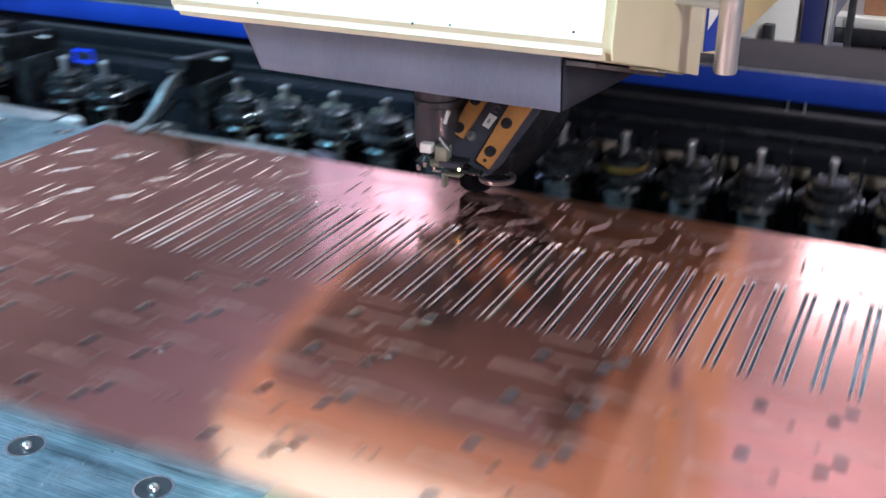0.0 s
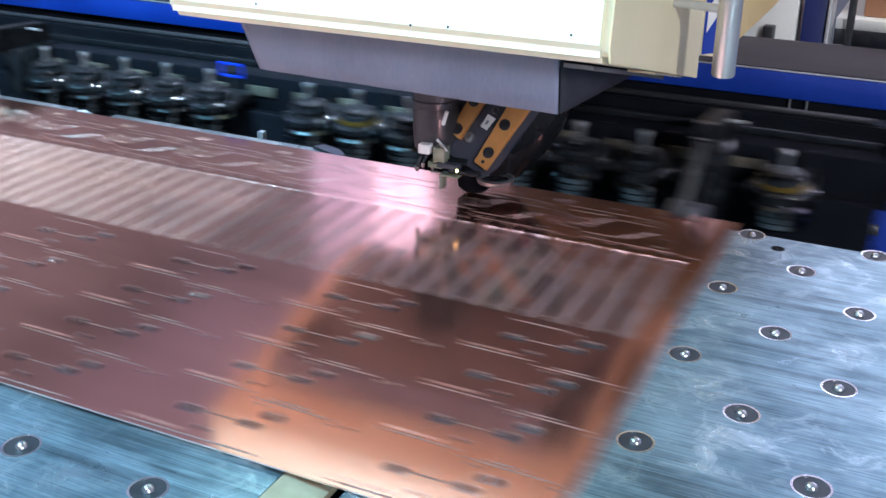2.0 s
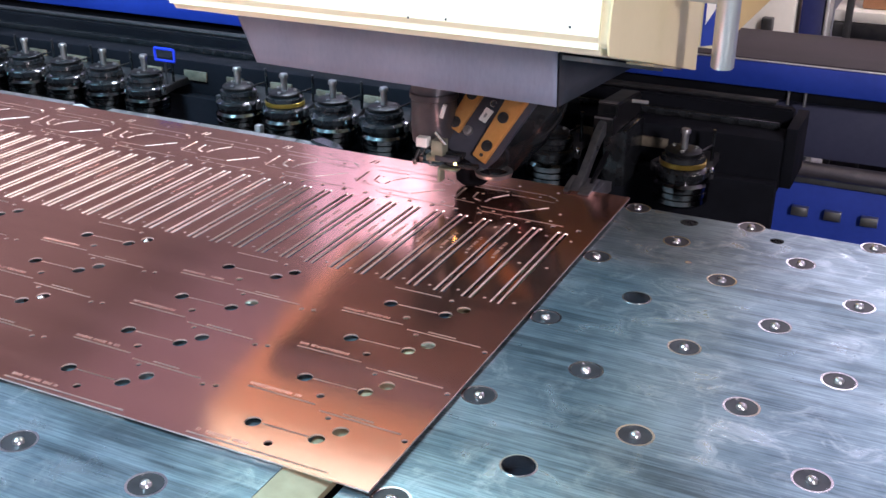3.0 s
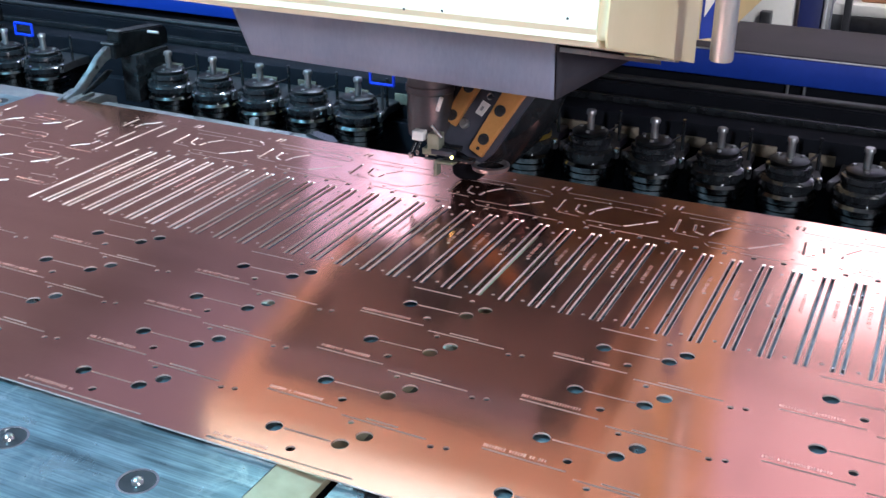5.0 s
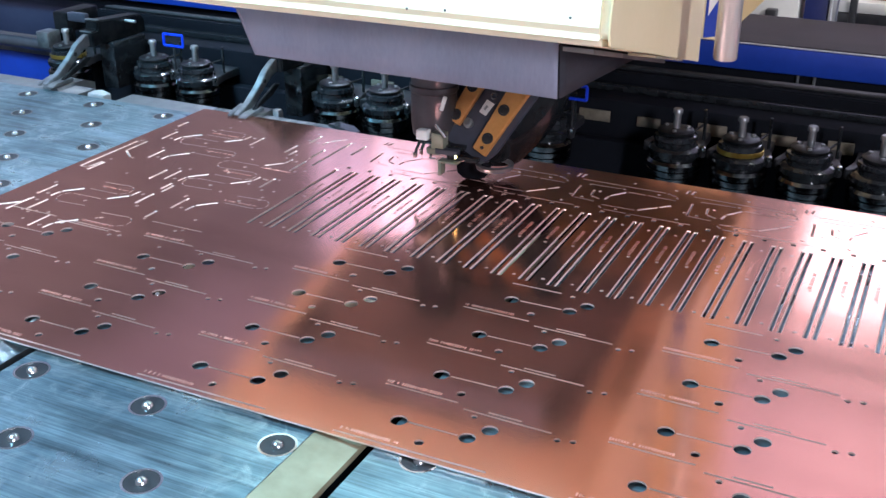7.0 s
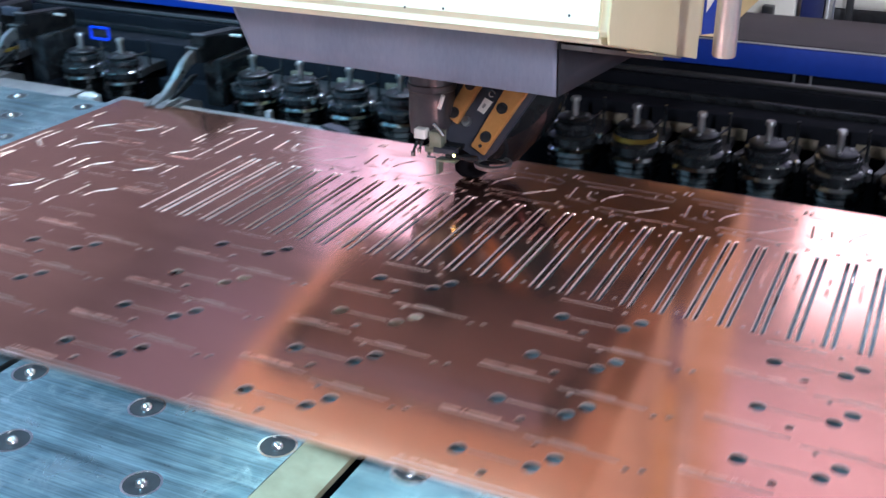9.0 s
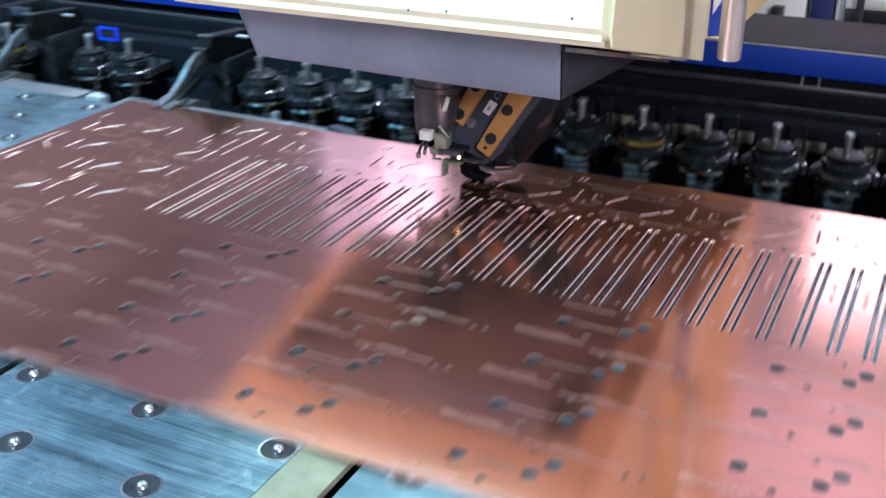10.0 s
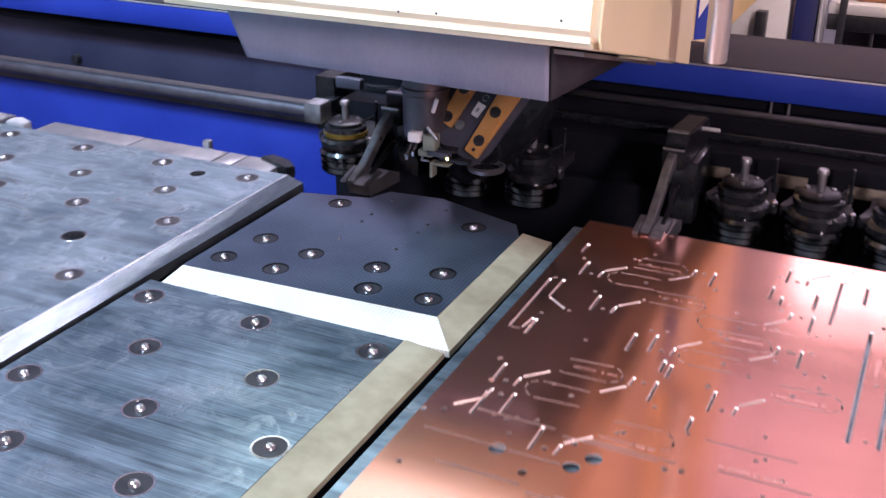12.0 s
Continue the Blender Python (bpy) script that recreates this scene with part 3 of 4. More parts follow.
    me = punched_sheet([(-0.019, 0), (W, 0), (W, D), (-0.019, D)], holes, 0.0060, 0.0085, 0.0018)
    me.materials.append(COPPER)
    me.materials.append(COPPER_EDGE)
    new("sheet", me).parent = t
    # engraved marks: rows of small strokes that cannot be read
    bm = bmesh.new()

    def marks(u, v, n, along):
        for q in range(n):
            if rng.random() < 0.12:
                continue
            h = rng.uniform(0.0022, 0.0036)
            du, dv = (0.0036 * q, 0) if along else (0, 0.0036 * q)
            w = rng.uniform(0.0009, 0.0015)
            hx, hy = (w, h) if along else (h, w)
            box(u + du - hx, u + du + hx, v + dv - hy, v + dv + hy, 0.00855, 0.0087, 0, bm)
    for k in range(-1, 5):
        for v in (0.06, 0.178, 0.298, 0.417):
            marks(0.6945 + 0.297 * k - 0.055, v - 0.043, 22, True)
    for q in range(32):
        marks(0.462 + 0.0473 * q + 0.0235, 0.648, 17, False)
    for u, v in ((0.20, 0.372), (0.12, 0.515), (0.37, 0.556), (0.11, 0.865), (0.27, 0.682), (0.33, 0.73), (0.17, 0.765)):
        marks(u, v, 19, True)
    tagged(part("engraving", bm, ENGRAVED, t, "pale engraved marks", False), kind="stuff")
    CARRIED.append((t, 0.0))
    return t


copper_sheet()

# ---- carriage with its tools and clamps ----


def carriage():
    t = thing("tool_carriage", "black carriage beam that carries the tool magazine and clamps", "machine carriage")
    part("beam", box(-0.72, 2.30, 1.335, 1.43, -0.06, 0.055, 0.006), MATTE, t)
    part("cover_plate", prism([(1.43, -0.08), (1.52, -0.08), (1.52, 0.03), (1.46, 0.095), (1.43, 0.095)], "x", -0.72, 2.30, 0.004), MATTE, t, "sloping black cover plate")
    part("apron", box(-0.72, 2.30, 1.30, 1.333, -0.45, -0.030, 0.004), MATTE, t, "black apron below the tools")
    for k in range(15):
        x = 0.135 + 0.1348 * k
        part("tan_plate", box(x - 0.030, x + 0.022 + 0.010 * (k % 3), 1.3285, 1.3345, 0.004, 0.026 + 0.003 * (k % 2), 0.001), TAN, t, "worn tan marking plate")
    part("rail", box(-0.70, 2.28, 1.40, 1.425, 0.056, 0.072, 0.002), BLACK, t, "thin steel guide rail")
    for k in range(3):
        part("cable", rod((-0.70, 1.452 + 0.014 * k, 0.10 - 0.002 * k), (2.26, 1.452 + 0.014 * k, 0.10 - 0.002 * k), 0.005), INSERT, t, "black cable")
    part("end_box", box(-0.772, -0.722, 1.315, 1.44, -0.02, 0.106, 0.004), DARKSTEEL, t, "dark box at the carriage end")
    part("top_box", box(-0.719, -0.655, 1.315, 1.334, 0.084, 0.108, 0.003), SLATE, t, "slate grey cover box")
    part("side_block", box(-0.738, -0.696, 1.212, 1.26, 0.030, 0.074, 0.003), CLAMPED, t, "pale grey steel block")
    part("block_stay", box(-0.732, -0.704, 1.261, 1.3145, 0.034, 0.066, 0.002), BLACK, t)
    part("end_cap", box(2.301, 2.325, 1.345, 1.50, -0.05, 0.08, 0.003), MATTE, t, "black end cap")
    CARRIED.append((t, 0.0))


def tool(x, gold, clip, first=None):
    lab = "black punch tool on steel die ring" + (" with gold band" if gold else "")
    t = thing("punch_tool", lab, "tool", "tools in the magazine")
    # origin is the sheet's front left corner, so that the tool travels with the carriage
    y = 1.225
    part("die_ring", lathe([(0, -0.066), (0.050, -0.066), (0.056, -0.060), (0.056, -0.050), (0.053, -0.0485), (0.053, -0.046), (0.057, -0.0445), (0.057, -0.036), (0.054, -0.034), (0.054, -0.0315), (0.058, -0.030), (0.058, -0.022), (0.052, -0.016), (0, -0.016)], 36, x, y), RINGSTEEL, t, "bright steel die ring")
    part("body", lathe([(0.046, -0.018), (0.046, -0.010), (0.055, -0.006), (0.056, 0.006), (0.050, 0.011), (0.044, 0.013), (0.043, 0.022), (0.046, 0.025), (0.044, 0.034), (0.030, 0.038), (0, 0.038)], 36, x, y), BLACK, t)
    part("top_disc", lathe([(0.037, 0.0375), (0.038, 0.043), (0.034, 0.046), (0.014, 0.047), (0, 0.047)], 24, x, y), DARKSTEEL, t, "dark steel top disc")
    for q in range(3):
        a = 2.1 * q + 0.6
        part("top_screw", lathe([(0.0045, 0.046), (0.0045, 0.0495), (0, 0.050)], 8, x + 0.026 * math.cos(a), y + 0.026 * math.sin(a)), DULL, t, "small screw head")
    part("pin", lathe([(0.0075, 0.045), (0.0075, 0.078), (0.0105, 0.079), (0.0105, 0.085), (0.0085, 0.088), (0, 0.088)], 18, x, y), DULL, t, "steel pin")
    if gold:
        part("band", lathe([(0.0435, 0.014), (0.0475, 0.015), (0.0475, 0.024), (0.0435, 0.0255)], 36, x, y), BRASS, t, "worn gold band")
    bm = prism([(x + 0.020, y + 0.02), (x + 0.060, y - 0.012), (x + 0.066, y - 0.004), (x + 0.052, y + 0.05), (x + 0.052, y + 0.115), (x - 0.052, y + 0.115), (x - 0.052, y + 0.05), (x - 0.066, y - 0.004), (x - 0.060, y - 0.012), (x - 0.020, y + 0.02), (x - 0.022, y + 0.05), (x + 0.022, y + 0.05)], "z", -0.008, 0.012, 0.0015)
    part("holder", bm, INSERT, t, "black plastic forked holder")
    part("spring_lever", rod((x + 0.045, y + 0.045, 0.045), (x + 0.03, y - 0.01, 0.042), 0.0025), BLACK, t, "steel spring lever")
    part("ball_stud", lathe([(0.004, 0.0), (0.006, 0.008), (0.006, 0.014), (0, 0.018)], 10, x + 0.06, y - 0.005), BRIGHT, t, "bright stud")
    part("lever_pin", rod((x + 0.048, y + 0.05, 0.0), (x + 0.048, y + 0.05, 0.078), 0.0035), BLACK, t)
    CARRIED.append((t, 0.0))
    if clip:
        c = thing("blue_clip", "bright blue plastic frame clip on the tool holder", "clip", "blue clips")
        cx, cy, w, h = x + 0.052, y + 0.02, 0.030, 0.015
        bm = bmesh.new()
        for a, b in (((-w, -h), (w, -h)), ((w, -h), (w, h)), ((w, h), (-w, h)), ((-w, h), (-w, -h))):
            rod((cx + a[0], cy, 0.088 + a[1]), (cx + b[0], cy, 0.088 + b[1]), 0.0035, 8, bm)
        part("frame", bm, CLIP, c)
        part("clip_foot", rod((cx, cy, 0.01), (cx, cy, 0.0745), 0.003), INSERT, c)
        CARRIED.append((c, 0.0))


def clamp(x):
    t = thing("sheet_clamp", "grey steel clamp gripping the back edge of the sheet", "clamp", "sheet clamps")
    part("arm", prism([(0.985, 0.0095), (0.982, 0.014), (1.025, 0.030), (1.070, 0.060), (1.105, 0.090), (1.135, 0.104), (1.16, 0.106), (1.16, 0.078), (1.13, 0.072), (1.10, 0.056), (1.07, 0.036), (1.04, 0.012)], "x", x - 0.024, x - 0.008, 0.0018), CLAMPED, t, "cranked steel arm")
    part("head_block", prism([(1.145, 0.074), (1.145, 0.112), (1.165, 0.113), (1.170, 0.136), (1.33, 0.124), (1.345, 0.11), (1.345, 0.074)], "x", x - 0.036, x + 0.006, 0.003), DARKSTEEL, t, "dark steel block")
    part("worn_edge", prism([(1.166, 0.1362), (1.166, 0.1385), (1.178, 0.1385), (1.178, 0.1362)], "x", x - 0.034, x + 0.004), CLAMPED, t, "worn bright edge")
    part("worn_edge", prism([(1.1425, 0.110), (1.1425, 0.1135), (1.1448, 0.1135), (1.1448, 0.110)], "x", x - 0.034, x + 0.004), CLAMPED, t, "worn bright edge")
    part("locking_pin", rod((x + 0.0065, 1.27, 0.118), (x + 0.040, 1.27, 0.118), 0.004), ZINC, t, "pale locking pin")
    part("foot", prism([(0.978, 0.0088), (0.978, 0.013), (1.0, 0.020), (1.03, 0.026), (1.03, 0.0095)], "x", x - 0.036, x - 0.0255, 0.001), CLAMPED, t, "worn steel foot")
    part("lower_jaw", prism([(0.990, 0.0053), (1.08, 0.0053), (1.12, -0.01), (1.12, -0.03), (1.0, -0.02)], "x", x - 0.030, x + 0.018, 0.0008), DULL, t, "lower jaw")
    part("upper_jaw", prism([(0.975, 0.0087), (0.975, 0.011), (0.995, 0.016), (1.05, 0.018), (1.05, 0.0090)], "x", x - 0.006, x + 0.016, 0.0008), CLAMPED, t, "worn upper jaw")
    part("side_link", prism([(1.02, 0.012), (1.022, 0.020), (1.11, 0.056), (1.13, 0.052), (1.10, 0.034)], "x", x + 0.002, x + 0.009, 0.001), DARKSTEEL, t, "steel side link")
    part("bolt", rod((x - 0.0080, 1.09, 0.066), (x - 0.0055, 1.09, 0.066), 0.005), INSERT, t, "black bolt")
    part("body", box(x - 0.03, x + 0.020, 1.20, 1.327, -0.05, 0.0735, 0.005), BLACK, t)
    CARRIED.append((t, 0.0))


carriage()
for tx, gold, clip in ((-0.642, 1, 0), (-0.346, 0, 1), (-0.212, 0, 0), (0.201, 0, 0), (0.336, 0, 0), (0.472, 0, 0), (0.606, 0, 0), (0.740, 0, 1),
                       (1.027, 0, 0), (1.161, 1, 0), (1.296, 0, 0), (1.431, 0, 0), (1.566, 0, 0), (1.70, 0, 0), (1.84, 0, 0), (2.123, 1, 0)):
    tool(tx, gold, clip)
for tx in (-0.475, 0.10, 1.99):
    clamp(tx)

# ---- punch head, hood and skirt ----


def hood():
    t = thing("head_hood", "large cream-painted hood over the punch head, scuffed along its edge", "machine hood")
    bm = prism([(1.38, 0.405), (1.39, 0.389), (1.95, 0.242), (1.95, 1.3), (1.62, 1.3), (1.46, 0.95)], "x", -1.146, -0.404, 0.010)
    part("front_panel", bm, COVER, t)
    part("end_panel", prism([(1.386, 0.410), (1.394, 0.3885), (1.945, 0.2425), (1.945, 1.3), (1.625, 1.3), (1.466, 0.95)], "x", -0.4035, -0.4000, 0.001), ENDPANEL, t, "duller cream end panel")
    part("underside_plate", prism([(1.508, 0.354), (1.66, 0.3142), (1.66, 0.3072), (1.508, 0.347)], "x", -1.09, -0.46), UNDERSIDE, t, "grey underside plate")
    part("rear_underside", prism([(1.662, 0.3137), (1.94, 0.241), (1.94, 0.234), (1.662, 0.3067)], "x", -1.09, -0.46), UNDERSIDE, t, "grey underside plate")
    part("lower_lip", prism([(1.62, 0.327), (1.80, 0.280), (1.80, 0.277), (1.62, 0.323)], "x", -0.44, -0.395), CREAM, t, "thin sheet-metal lip")
    part("frame_block", box(-1.0, -0.372, 1.955, 2.155, 0.282, 0.46, 0.004), ENDPANEL, t, "cream painted block")
    part("rear_cover", box(-1.0, -0.374, 1.955, 2.155, 0.462, 1.3, 0.004), WARMFRAME, t, "rear cover, yellow to warm the copper's reflection")
    for x, z in ((-0.97, 0.422), (-0.70, 0.415), (-0.64, 0.418), (-0.455, 0.425)):
        part("paint_chip", lathe([(0, 0.0006), (0.0014, 0.0004), (0.002, 0)], 8), INK, t, "dark paint chip").matrix_basis = pose(x, 1.3795 + (z - 0.403) * 0.147, z, 90, 0, 0)
    return t


def skirt():
    t = thing("head_skirt", "grey felt skirt hanging flat under the hood", "skirt")
    y, zt, zb = 1.50, 0.386, 0.284
    n = 70

    def sheet(name, pts, cloth=SKIRT):
        bm = bmesh.new()
        cols = [[bm.verts.new(p) for p in col] for col in pts]
        for a, d in zip(cols, cols[1:]):
            for k in range(len(a) - 1):
                bm.faces.new((a[k], d[k], d[k + 1], a[k + 1]))
        ob = part(name, bm, cloth, t)
        s = ob.modifiers.new("thick", "SOLIDIFY")
        s.thickness = 0.003
    front, side, other = [], [], []
    for i in range(n + 1):
        f = i / n
        w = 0.0012 * math.sin(f * 40 + 1.5 * math.sin(f * 9)) * (0.45 + 0.55 * f)
        col = []
        for k in range(5):
            g = k / 4
            col.append((-1.098 + 0.045 * g + (0.586 - 0.042 * g) * f, y + w * math.sin(math.pi * (0.15 + 0.65 * g)), zt + (zb - 0.008 * f - zt) * g))
        front.append(col)
    for i in range(13):
        f = i / 12
        side.append([(-0.512 + 0.0008 * k + 0.035 * f, y + 0.003 + 0.28 * f, zt + (zb - 0.008 + 0.002 * f - zt) * k / 4) for k in range(5)])
        other.append([(-1.098 + 0.011 * k, y + 0.003 + 0.28 * f, zt + (zb - zt) * k / 4) for k in range(5)])
    sheet("front_curtain", front)
    sheet("side_curtain", side, SIDESKIRT)
    sheet("side_curtain", other, SIDESKIRT)
    return t


def head():
    t = thing("punch_machine_head", "black punch head with two ochre bars and small fittings", "punch head")
    # bowl-shaped housing, cut flat in front where the bars sit
    bm = lathe([(0, 0.035), (0.05, 0.042), (0.095, 0.092), (0.125, 0.140), (0.140, 0.185), (0.145, 0.36), (0, 0.36)], 56, -0.745, 1.83)
    co, no = Vector((-0.72, 1.7432, 0.1114)), Vector((0, -0.8575, 0.5145))
    cut = bmesh.ops.bisect_plane(bm, geom=list(bm.verts) + list(bm.edges) + list(bm.faces), plane_co=co, plane_no=no, clear_outer=True)
    bmesh.ops.holes_fill(bm, edges=[e for e in cut["geom_cut"] if isinstance(e, bmesh.types.BMEdge)], sides=0)
    part("housing", bm, BLACK, t, "dark bowl-shaped housing")
    part("ram_sleeve", lathe([(0, 0.098), (0.034, 0.098), (0.040, 0.104), (0.043, 0.13), (0.043, 0.185), (0.046, 0.188), (0.046, 0.198), (0.043, 0.20), (0.043, 0.37), (0, 0.37)], 32, -0.838, 1.748), RAM, t, "grey turned ram sleeve")
    part("punch_body", lathe([(0, 0.016), (0.024, 0.016), (0.032, 0.024), (0.036, 0.060), (0.042, 0.075), (0, 0.08)], 32, -0.772, 1.785), MATTE, t, "dark punch body")
    part("stripper_ring", lathe([(0.028, 0.056), (0.034, 0.054), (0.036, 0.062), (0.030, 0.064)], 28, -0.712, 1.745), DULL, t, "steel ring")
    face = pose(0, 1.7312, 0.1114, -30.96, 0, 0)

    def plate(name, pts, d0, d1, material, label="", parent=t, bevel=0.001):
        ob = part(name, prism(pts, "y", d0, d1, bevel), material, parent, label)
        if parent is t:
            ob.matrix_basis = face
        return ob
    plate("backing_plate", [(-0.815, 0.13), (-0.63, 0.13), (-0.648, 0.09), (-0.70, -0.02), (-0.7188, -0.041), (-0.74, -0.036), (-0.800, -0.012)], 0.004, 0.012, SLATE, "dark slate backing plate")
    for pts, screws, small in (([(-0.7441, -0.0198), (-0.7173, -0.0329), (-0.6425, 0.13), (-0.690, 0.13)], ((-0.6997, 0.056), (-0.7185, 0.0)), (-0.7254, -0.018)),
                               ([(-0.8065, 0.0283), (-0.7817, 0.0167), (-0.735, 0.13), (-0.771, 0.13)], ((-0.7911, 0.0359), (-0.7705, 0.092)), None)):
        bar_ob = plate("ochre_bar", pts, -0.008, 0.003, OCHRE, "worn ochre metal bar", t, 0.0015)
        for x, z in screws:
            part("socket_screw", lathe([(0, 0.0005), (0.007, 0.0005), (0.0075, 0.0022), (0.0105, 0.0022), (0.0108, -0.001)], 20), INSERT, bar_ob, "black socket screw").matrix_basis = pose(x, -0.0082, z, 90, 0, 0)
        if small:
            part("small_screw", lathe([(0, 0.001), (0.0035, 0.0008), (0.0036, -0.001)], 12), INSERT, bar_ob).matrix_basis = pose(small[0], -0.0082, small[1], 90, 0, 0)
    plate("sticker", [(-0.7411, 0.074), (-0.7249, 0.0675), (-0.737, 0.0434), (-0.7508, 0.049)], 0.0015, 0.0038, WHITE, "small white sticker", t, 0)
    plate("sticker_print", [(-0.7395, 0.063), (-0.735, 0.061), (-0.739, 0.053), (-0.743, 0.055)], 0.0008, 0.0014, DULL, "", t, 0)
    for k in range(7):
        a = 2 * math.pi * k / 8
        b2 = 2 * math.pi * (k + 1) / 8
        cxx, czz = -0.728, 0.082
        ob = part("wire_eye", rod((cxx + 0.006 * math.cos(a), 0.0, czz + 0.006 * math.sin(a)), (cxx + 0.006 * math.cos(b2), 0.0, czz + 0.006 * math.sin(b2)), 0.0014, 6), BRIGHT, t)
        ob.matrix_basis = face
    ob = part("round_fitting", lathe([(0, 0.006), (0.005, 0.006), (0.006, 0.004), (0.009, 0.003), (0.0095, -0.004)], 18), DULL, t, "round grey fitting")
    ob.matrix_basis = face @ pose(-0.7666, 0.0, 0.0253, 90, 0, 0)
    for (x, y, z, sx, sy, sz, m) in ((-0.836, 1.702, 0.1145, .011, .012, .009, WHITE), (-0.806, 1.706, 0.104, .012, .012, .017, OLIVE), (-0.814, 1.704, 0.086, .014, .010, .006, OLIVE),
                                     (-0.787, 1.700, 0.088, .022, .008, .005, SLATE), (-0.781, 1.695, 0.0715, .019, .010, .0022, OLIVE), (-0.797, 1.695, 0.058, .003, .010, .0135, OLIVE),
                                     (-0.755, 1.700, 0.080, .030, .008, .004, BLACK), (-0.811, 1.690, 0.0745, .009, .003, .0016, BRIGHT), (-0.79, 1.72, 0.092, .03, .012, .004, BLACK)):
        part("bracket", box(x - sx, x + sx, y - sy, y + sy, z - sz, z + sz, 0.0012), m, t, "small metal bracket")
    part("lever", rod((-0.806, 1.69, 0.139), (-0.786, 1.69, 0.118), 0.0035), BRIGHT, t, "bright lever")
    part("hose_stub", rod((-0.80, 1.70, 0.165), (-0.792, 1.70, 0.19), 0.004), WHITE, t, "white hose stub")
    for x, z, r in ((-0.854, 0.066, 0.005), (-0.841, 0.074, 0.004), (-0.8215, 0.073, 0.0035)):
        part("nozzle", lathe([(0, z), (r * 0.8, z + 0.001), (r, z + 0.010), (0, z + 0.012)], 12, x, 1.70), BRIGHT, t, "bright air nozzle")
        part("nozzle_stem", rod((x, 1.702, z + 0.011), (x + 0.006, 1.72, z + 0.04), 0.003), BLACK, t)
    part("indicator_lamp", lathe([(0, 0.086), (0.0022, 0.0855), (0.003, 0.082), (0, 0.079)], 10, -0.767, 1.692), LED, t, "tiny yellow indicator lamp")
    return t


hood()
skirt()
head()

# silver cylinder beside the hood
cyl = thing("gas_cylinder", "brushed silver cylinder hanging beside the hood", "cylinder")
part("tube", lathe([(0, 0.313), (0.0165, 0.313), (0.0185, 0.316), (0.0185, 1.25), (0, 1.25)], 28, -0.307, 1.70), SATIN, cyl)
part("bracket", rod((-0.3995, 1.72, 0.418), (-0.32, 1.70, 0.418), 0.007), ZINC, cyl, "pale bracket bolt")
stk = thing("hood_sticker", "small blue and white sticker on the hood's side", "sticker")
part("sticker", prism([(-0.398, 0.285), (-0.3735, 0.290), (-0.3735, 0.455), (-0.398, 0.455)], "y", 1.9532, 1.9545), BLUE, stk)
part("sticker_print", prism([(-0.393, 0.325), (-0.377, 0.355), (-0.377, 0.398), (-0.393, 0.372)], "y", 1.9520, 1.9530), WHITE, stk, "white printed field")

# ---- machine frame behind ----
gantry = thing("cross_beam", "blue sliding cross beam with polished guide rod and dark ledge", "machine beam")
part("upper_beam", box(-4.5, 3.0, 1.753, 1.92, 0.048, 0.112, 0.004), BLUE, gantry, "blue painted beam")
part("ledge", box(-4.5, 3.0, 1.759, 2.085, 0.1125, 0.119, 0.002), LEDGE, gantry, "dark ledge plate")
part("edge_line", box(-4.5, 3.0, 1.7515, 1.7585, 0.1125, 0.1155, 0.001), ZINC, gantry, "bright worn edge")
part("rear_panel", box(-4.5, 3.0, 1.823, 1.863, -0.13, 0.0475, 0.003), BLUEGREY, gantry, "blue-grey recessed panel")
part("beam_strip", box(-4.5, 3.0, 1.773, 1.822, 0.020, 0.0475, 0.003), MATTE, gantry, "black strip under the beam")
part("guide_rod", rod((-4.5, 1.773, -0.145), (3.0, 1.773, -0.145), 0.020, 20), SLEEVE, gantry, "polished guide rod")
part("rod_support", box(-4.5, 3.0, 1.783, 1.838, -0.185, -0.150, 0.003), DULL, gantry, "steel rod support")
part("lower_panel", box(-4.5, 3.0, 1.803, 1.863, -0.60, -0.186, 0.003), BLUE, gantry, "blue painted lower panel")
part("knob", lathe([(0, 0.02), (0.014, 0.018), (0.016, 0.0), (0, 0)], 16), INSERT, gantry, "black knob").matrix_basis = pose(-2.44, 1.8225, -0.103, 90, 0, 0)
for x in (-0.254, -0.175, -0.089):
    part("cable_block", box(x - 0.02, x + 0.02, 1.785, 1.802, -0.274, -0.250, 0.002), DULL, gantry, "small grey block")
for x in (-0.316, -0.277):
    part("hanging_pin", rod((x, 1.765, 0.012), (x, 1.765, 0.0475), 0.004), DULL, gantry, "small pin")
SLIDING.append(gantry)

frame_ob = thing("machine_frame", "dark press frame arm and pit of the machine", "machine frame", "", "structure")
part("upper_arm", box(-1.0, -0.372, 2.16, 2.62, 0.27, 1.4, 0.006), WARMFRAME, frame_ob, "unseen frame arm behind the hood, yellow for its reflection")
part("rear_arm", box(-1.0, -0.66, 2.622, 4.2, 0.27, 1.4, 0.006), WARMFRAME, frame_ob, "unseen rear arm, yellow for its reflection")
part("pit_floor", box(-4.5, 3.0, 1.2, 3.4, -0.62, -0.60, 0), MATTE, frame_ob, "dark pit bottom")

# ---- hall beyond the machine ----
win = thing("window_wall", "row of daylit windows high in the far wall", "window", "", "structure")
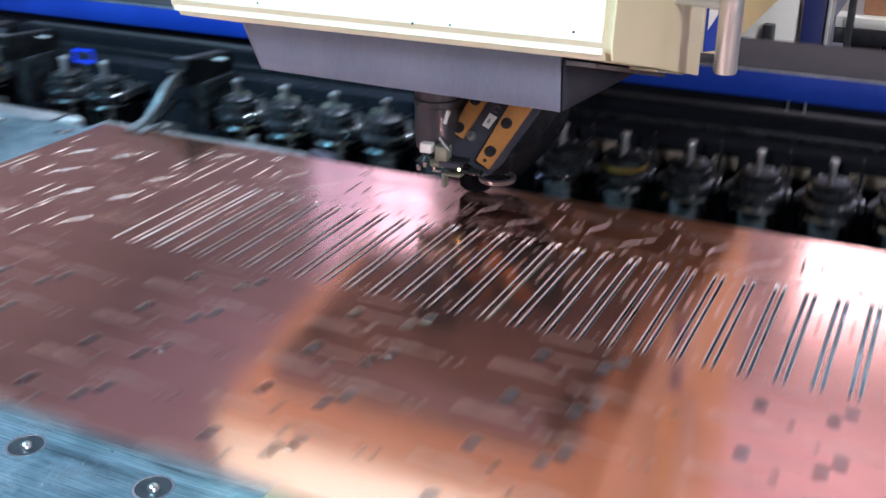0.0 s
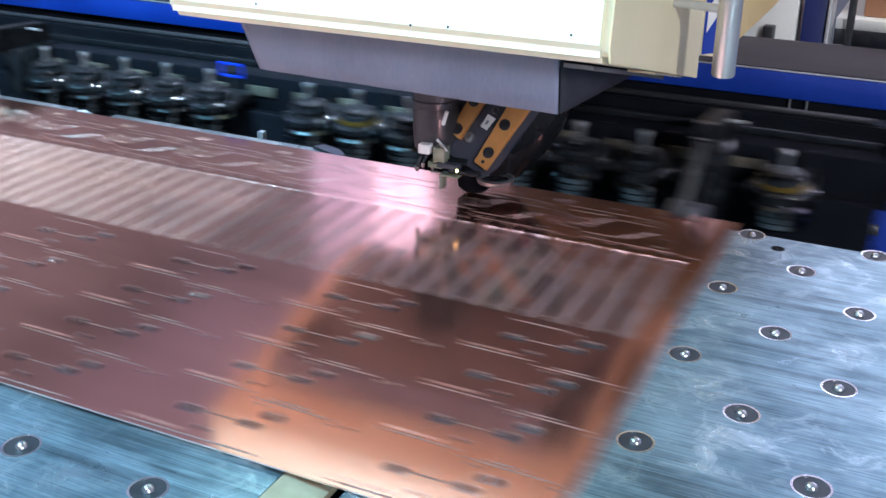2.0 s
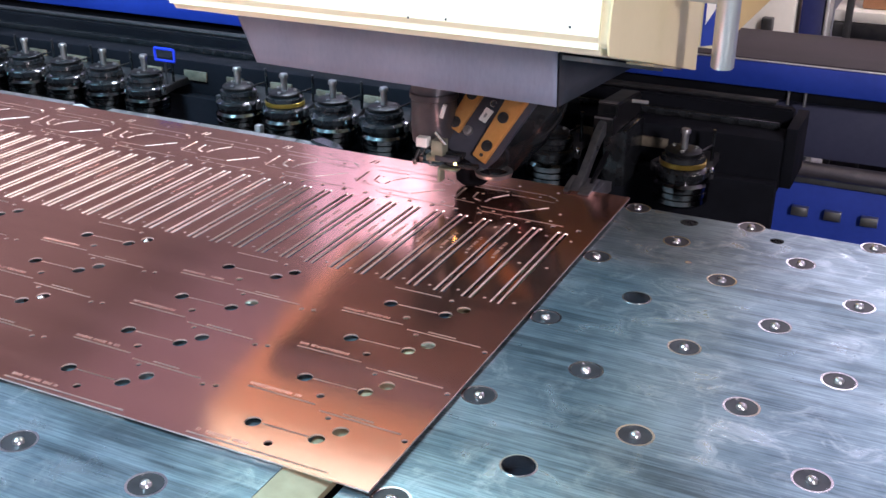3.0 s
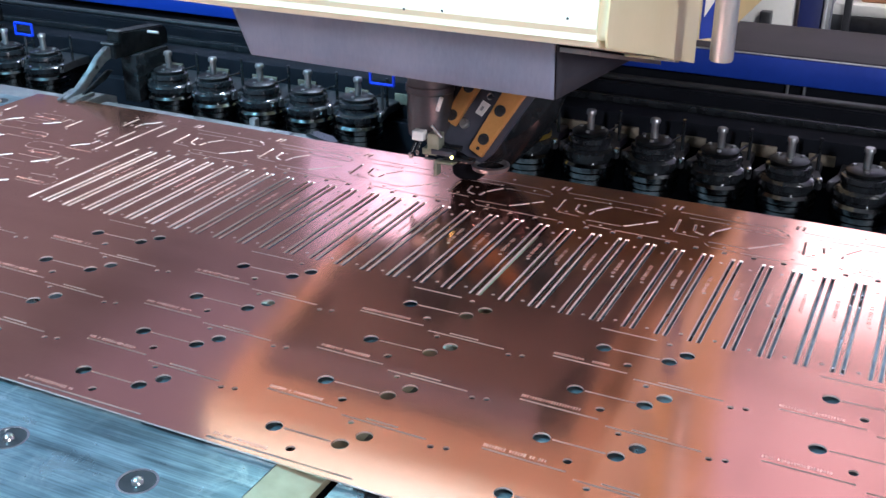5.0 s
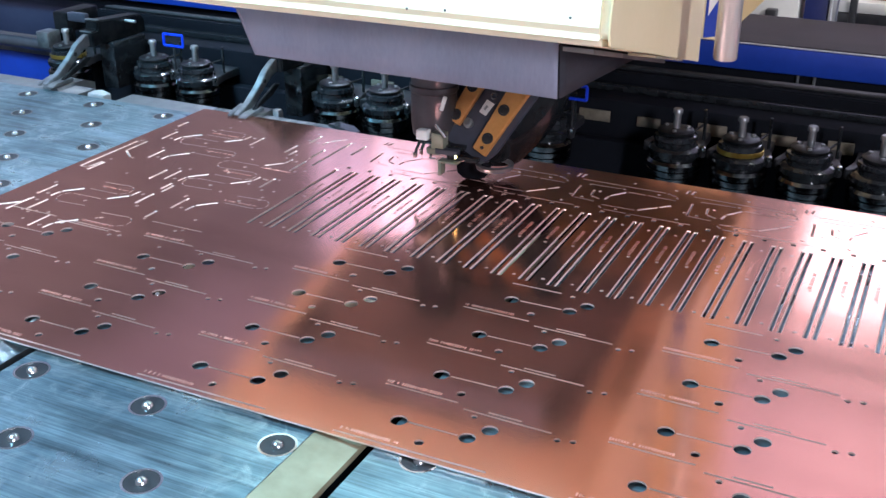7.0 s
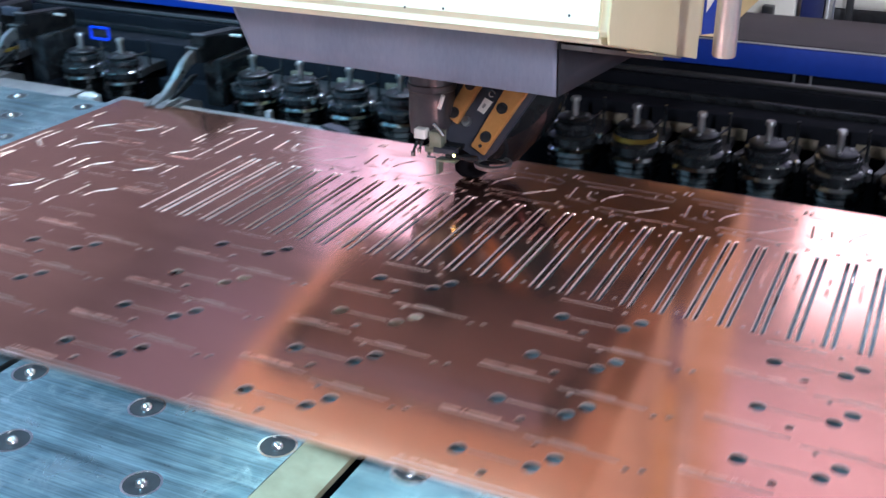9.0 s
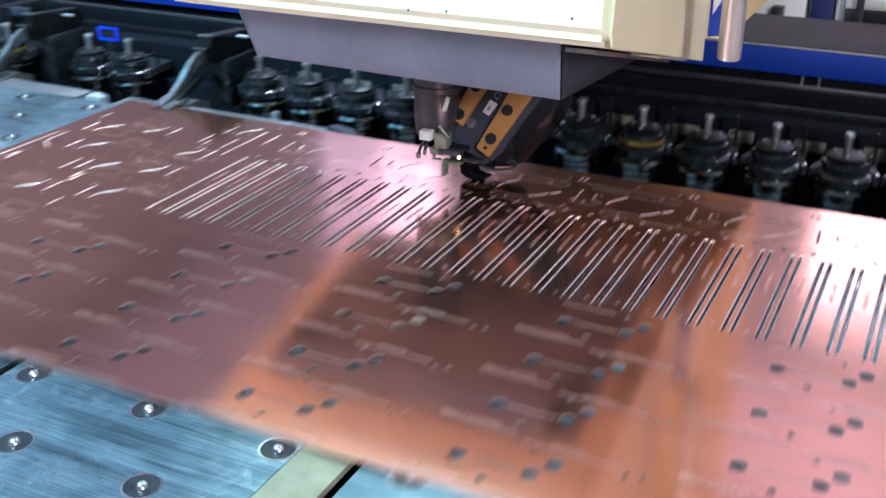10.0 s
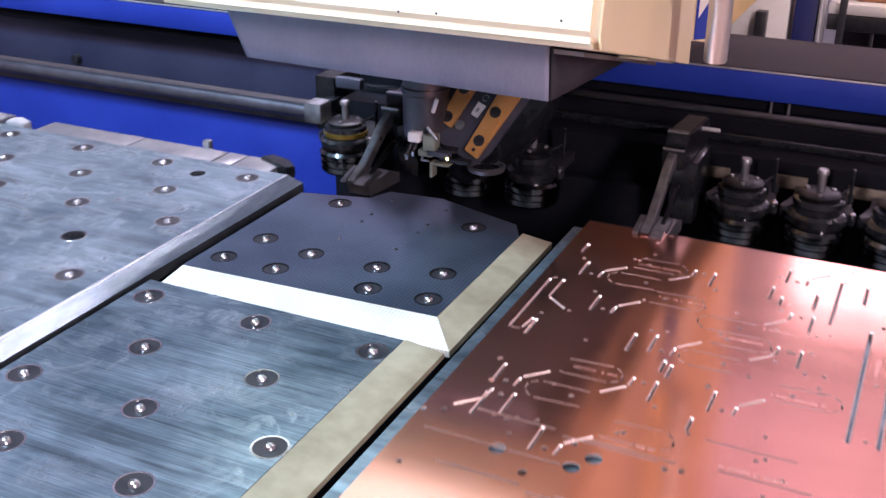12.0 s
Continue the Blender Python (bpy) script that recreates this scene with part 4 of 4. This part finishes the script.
for x0, x1, z0, z1, glass in ((-6.45, -5.75, 3.1, 4.5, PANE), (-5.65, -4.95, 3.1, 4.5, PANECLEAR), (-0.9, 0.5, 3.1, 4.0, PANEHOT), (0.6, 2.0, 3.1, 4.0, PANEHOT), (2.1, 3.5, 3.1, 4.0, PANEHOT)):
    part("pane", box(x0, x1, 9.97, 9.99, z0, z1, 0), glass, win, "bright daylit pane", False)
    for z in (z0 - 0.05, z1):
        part("window_frame", box(x0 - 0.05, x1 + 0.05, 9.93, 9.995, z, z + 0.05, 0.01), OFFWHITE, win)
    part("mullion", box((x0 + x1) / 2 - 0.03, (x0 + x1) / 2 + 0.03, 9.94, 9.969, z0, z1, 0.005), OFFWHITE, win)
# Glowing panes added out of view to colour what the copper mirrors.
sky = thing("ceiling_glow", "unseen glowing ceiling panes added to tint reflections", "window", "", "structure")
for k in range(-1, 4):
    part("pane", box(-0.9 + 1.1 * k, 0.15 + 1.1 * k, 5.0, 9.85, 4.985, 4.998, 0), PINKGLOW, sky, "pinkish glowing pane", False)
for k in range(5):
    part("pane", box(-7.6 + 1.1 * k, -6.55 + 1.1 * k, 4.6, 9.4, 4.985, 4.998, 0), DIMLIGHT, sky, "dim bluish glowing pane", False)
for x, y in ((-4.5, 3.0), (-1.5, 5.0), (2.2, 4.5)):
    lm = thing("ceiling_lamp", "long white fluorescent ceiling lamp", "lamp", "ceiling lamps", at=(x, y, 4.9))
    part("tube", box(-0.9, 0.9, -0.06, 0.06, -0.06, -0.02, 0.01), TUBE, lm)
    part("housing", box(-0.95, 0.95, -0.1, 0.1, -0.019, 0.1, 0.01), OFFWHITE, lm)

# things in the hall seen past the machine
cab = thing("white_cabinet", "off-white cabinet standing behind the machine", "cabinet")
part("body", box(-0.62, -0.44, 3.5, 4.1, -0.9, 0.36, 0.01), OFFWHITE, cab)
part("slanted_cover", prism([(-0.70, -0.02), (-0.70, 0.36), (-0.503, 0.36), (-0.60, 0.0)], "y", 3.44, 3.495, 0.004), BLUEGREY, cab, "grey slanted cover")
part("black_latch", box(-0.535, -0.50, 3.46, 3.498, -0.12, 0.045, 0.004), INSERT, cab, "black latch")
col = thing("steel_column", "dark blue steel column behind the machine", "column")
part("column", box(-0.425, -0.355, 3.5, 3.6, -0.9, 0.42, 0.006), NAVY, col)
part("flange", box(-0.352, -0.340, 3.49, 3.61, -0.9, 0.42, 0.003), ZINC, col, "pale flange")
shelf = thing("storage_shelf", "dark steel shelf with a pale board", "shelf")
part("board", box(-0.335, 1.2, 3.6, 4.2, 0.03, 0.065, 0.004), OFFWHITE, shelf, "pale shelf board")
part("board_frame", box(-0.335, 1.2, 3.6, 4.2, -0.02, 0.029, 0.004), INSERT, shelf, "black shelf frame")
# Added sheet that stands in for the darkness under the shelf.
part("dark_backing", box(-0.335, 1.2, 4.21, 4.23, -0.9, -0.02, 0.002), LEDGE, shelf, "dark sheet added to darken the gap below the board")
for x in (-0.30, 0.35, 1.1):
    part("upright", box(x, x + 0.022, 3.57, 3.598, -0.9, 0.6, 0.003), INSERT, shelf, "black upright")
part("lower_post", box(-0.20, -0.19, 3.62, 3.64, -0.9, -0.021, 0.002), INSERT, shelf)
for x0, x1 in ((-0.26, 0.28), (0.40, 1.0)):
    crt = thing("carton", "brown cardboard carton on the shelf", "carton", "cartons on the shelf")
    part("carton_body", box(x0, x1, 3.65, 4.1, 0.066, 0.5, 0.006), CARTON, crt)
    part("tape", box((x0 + x1) / 2 - 0.03, (x0 + x1) / 2 + 0.03, 3.646, 3.649, 0.07, 0.49, 0), CREAM, crt, "pale packing tape")

motions()
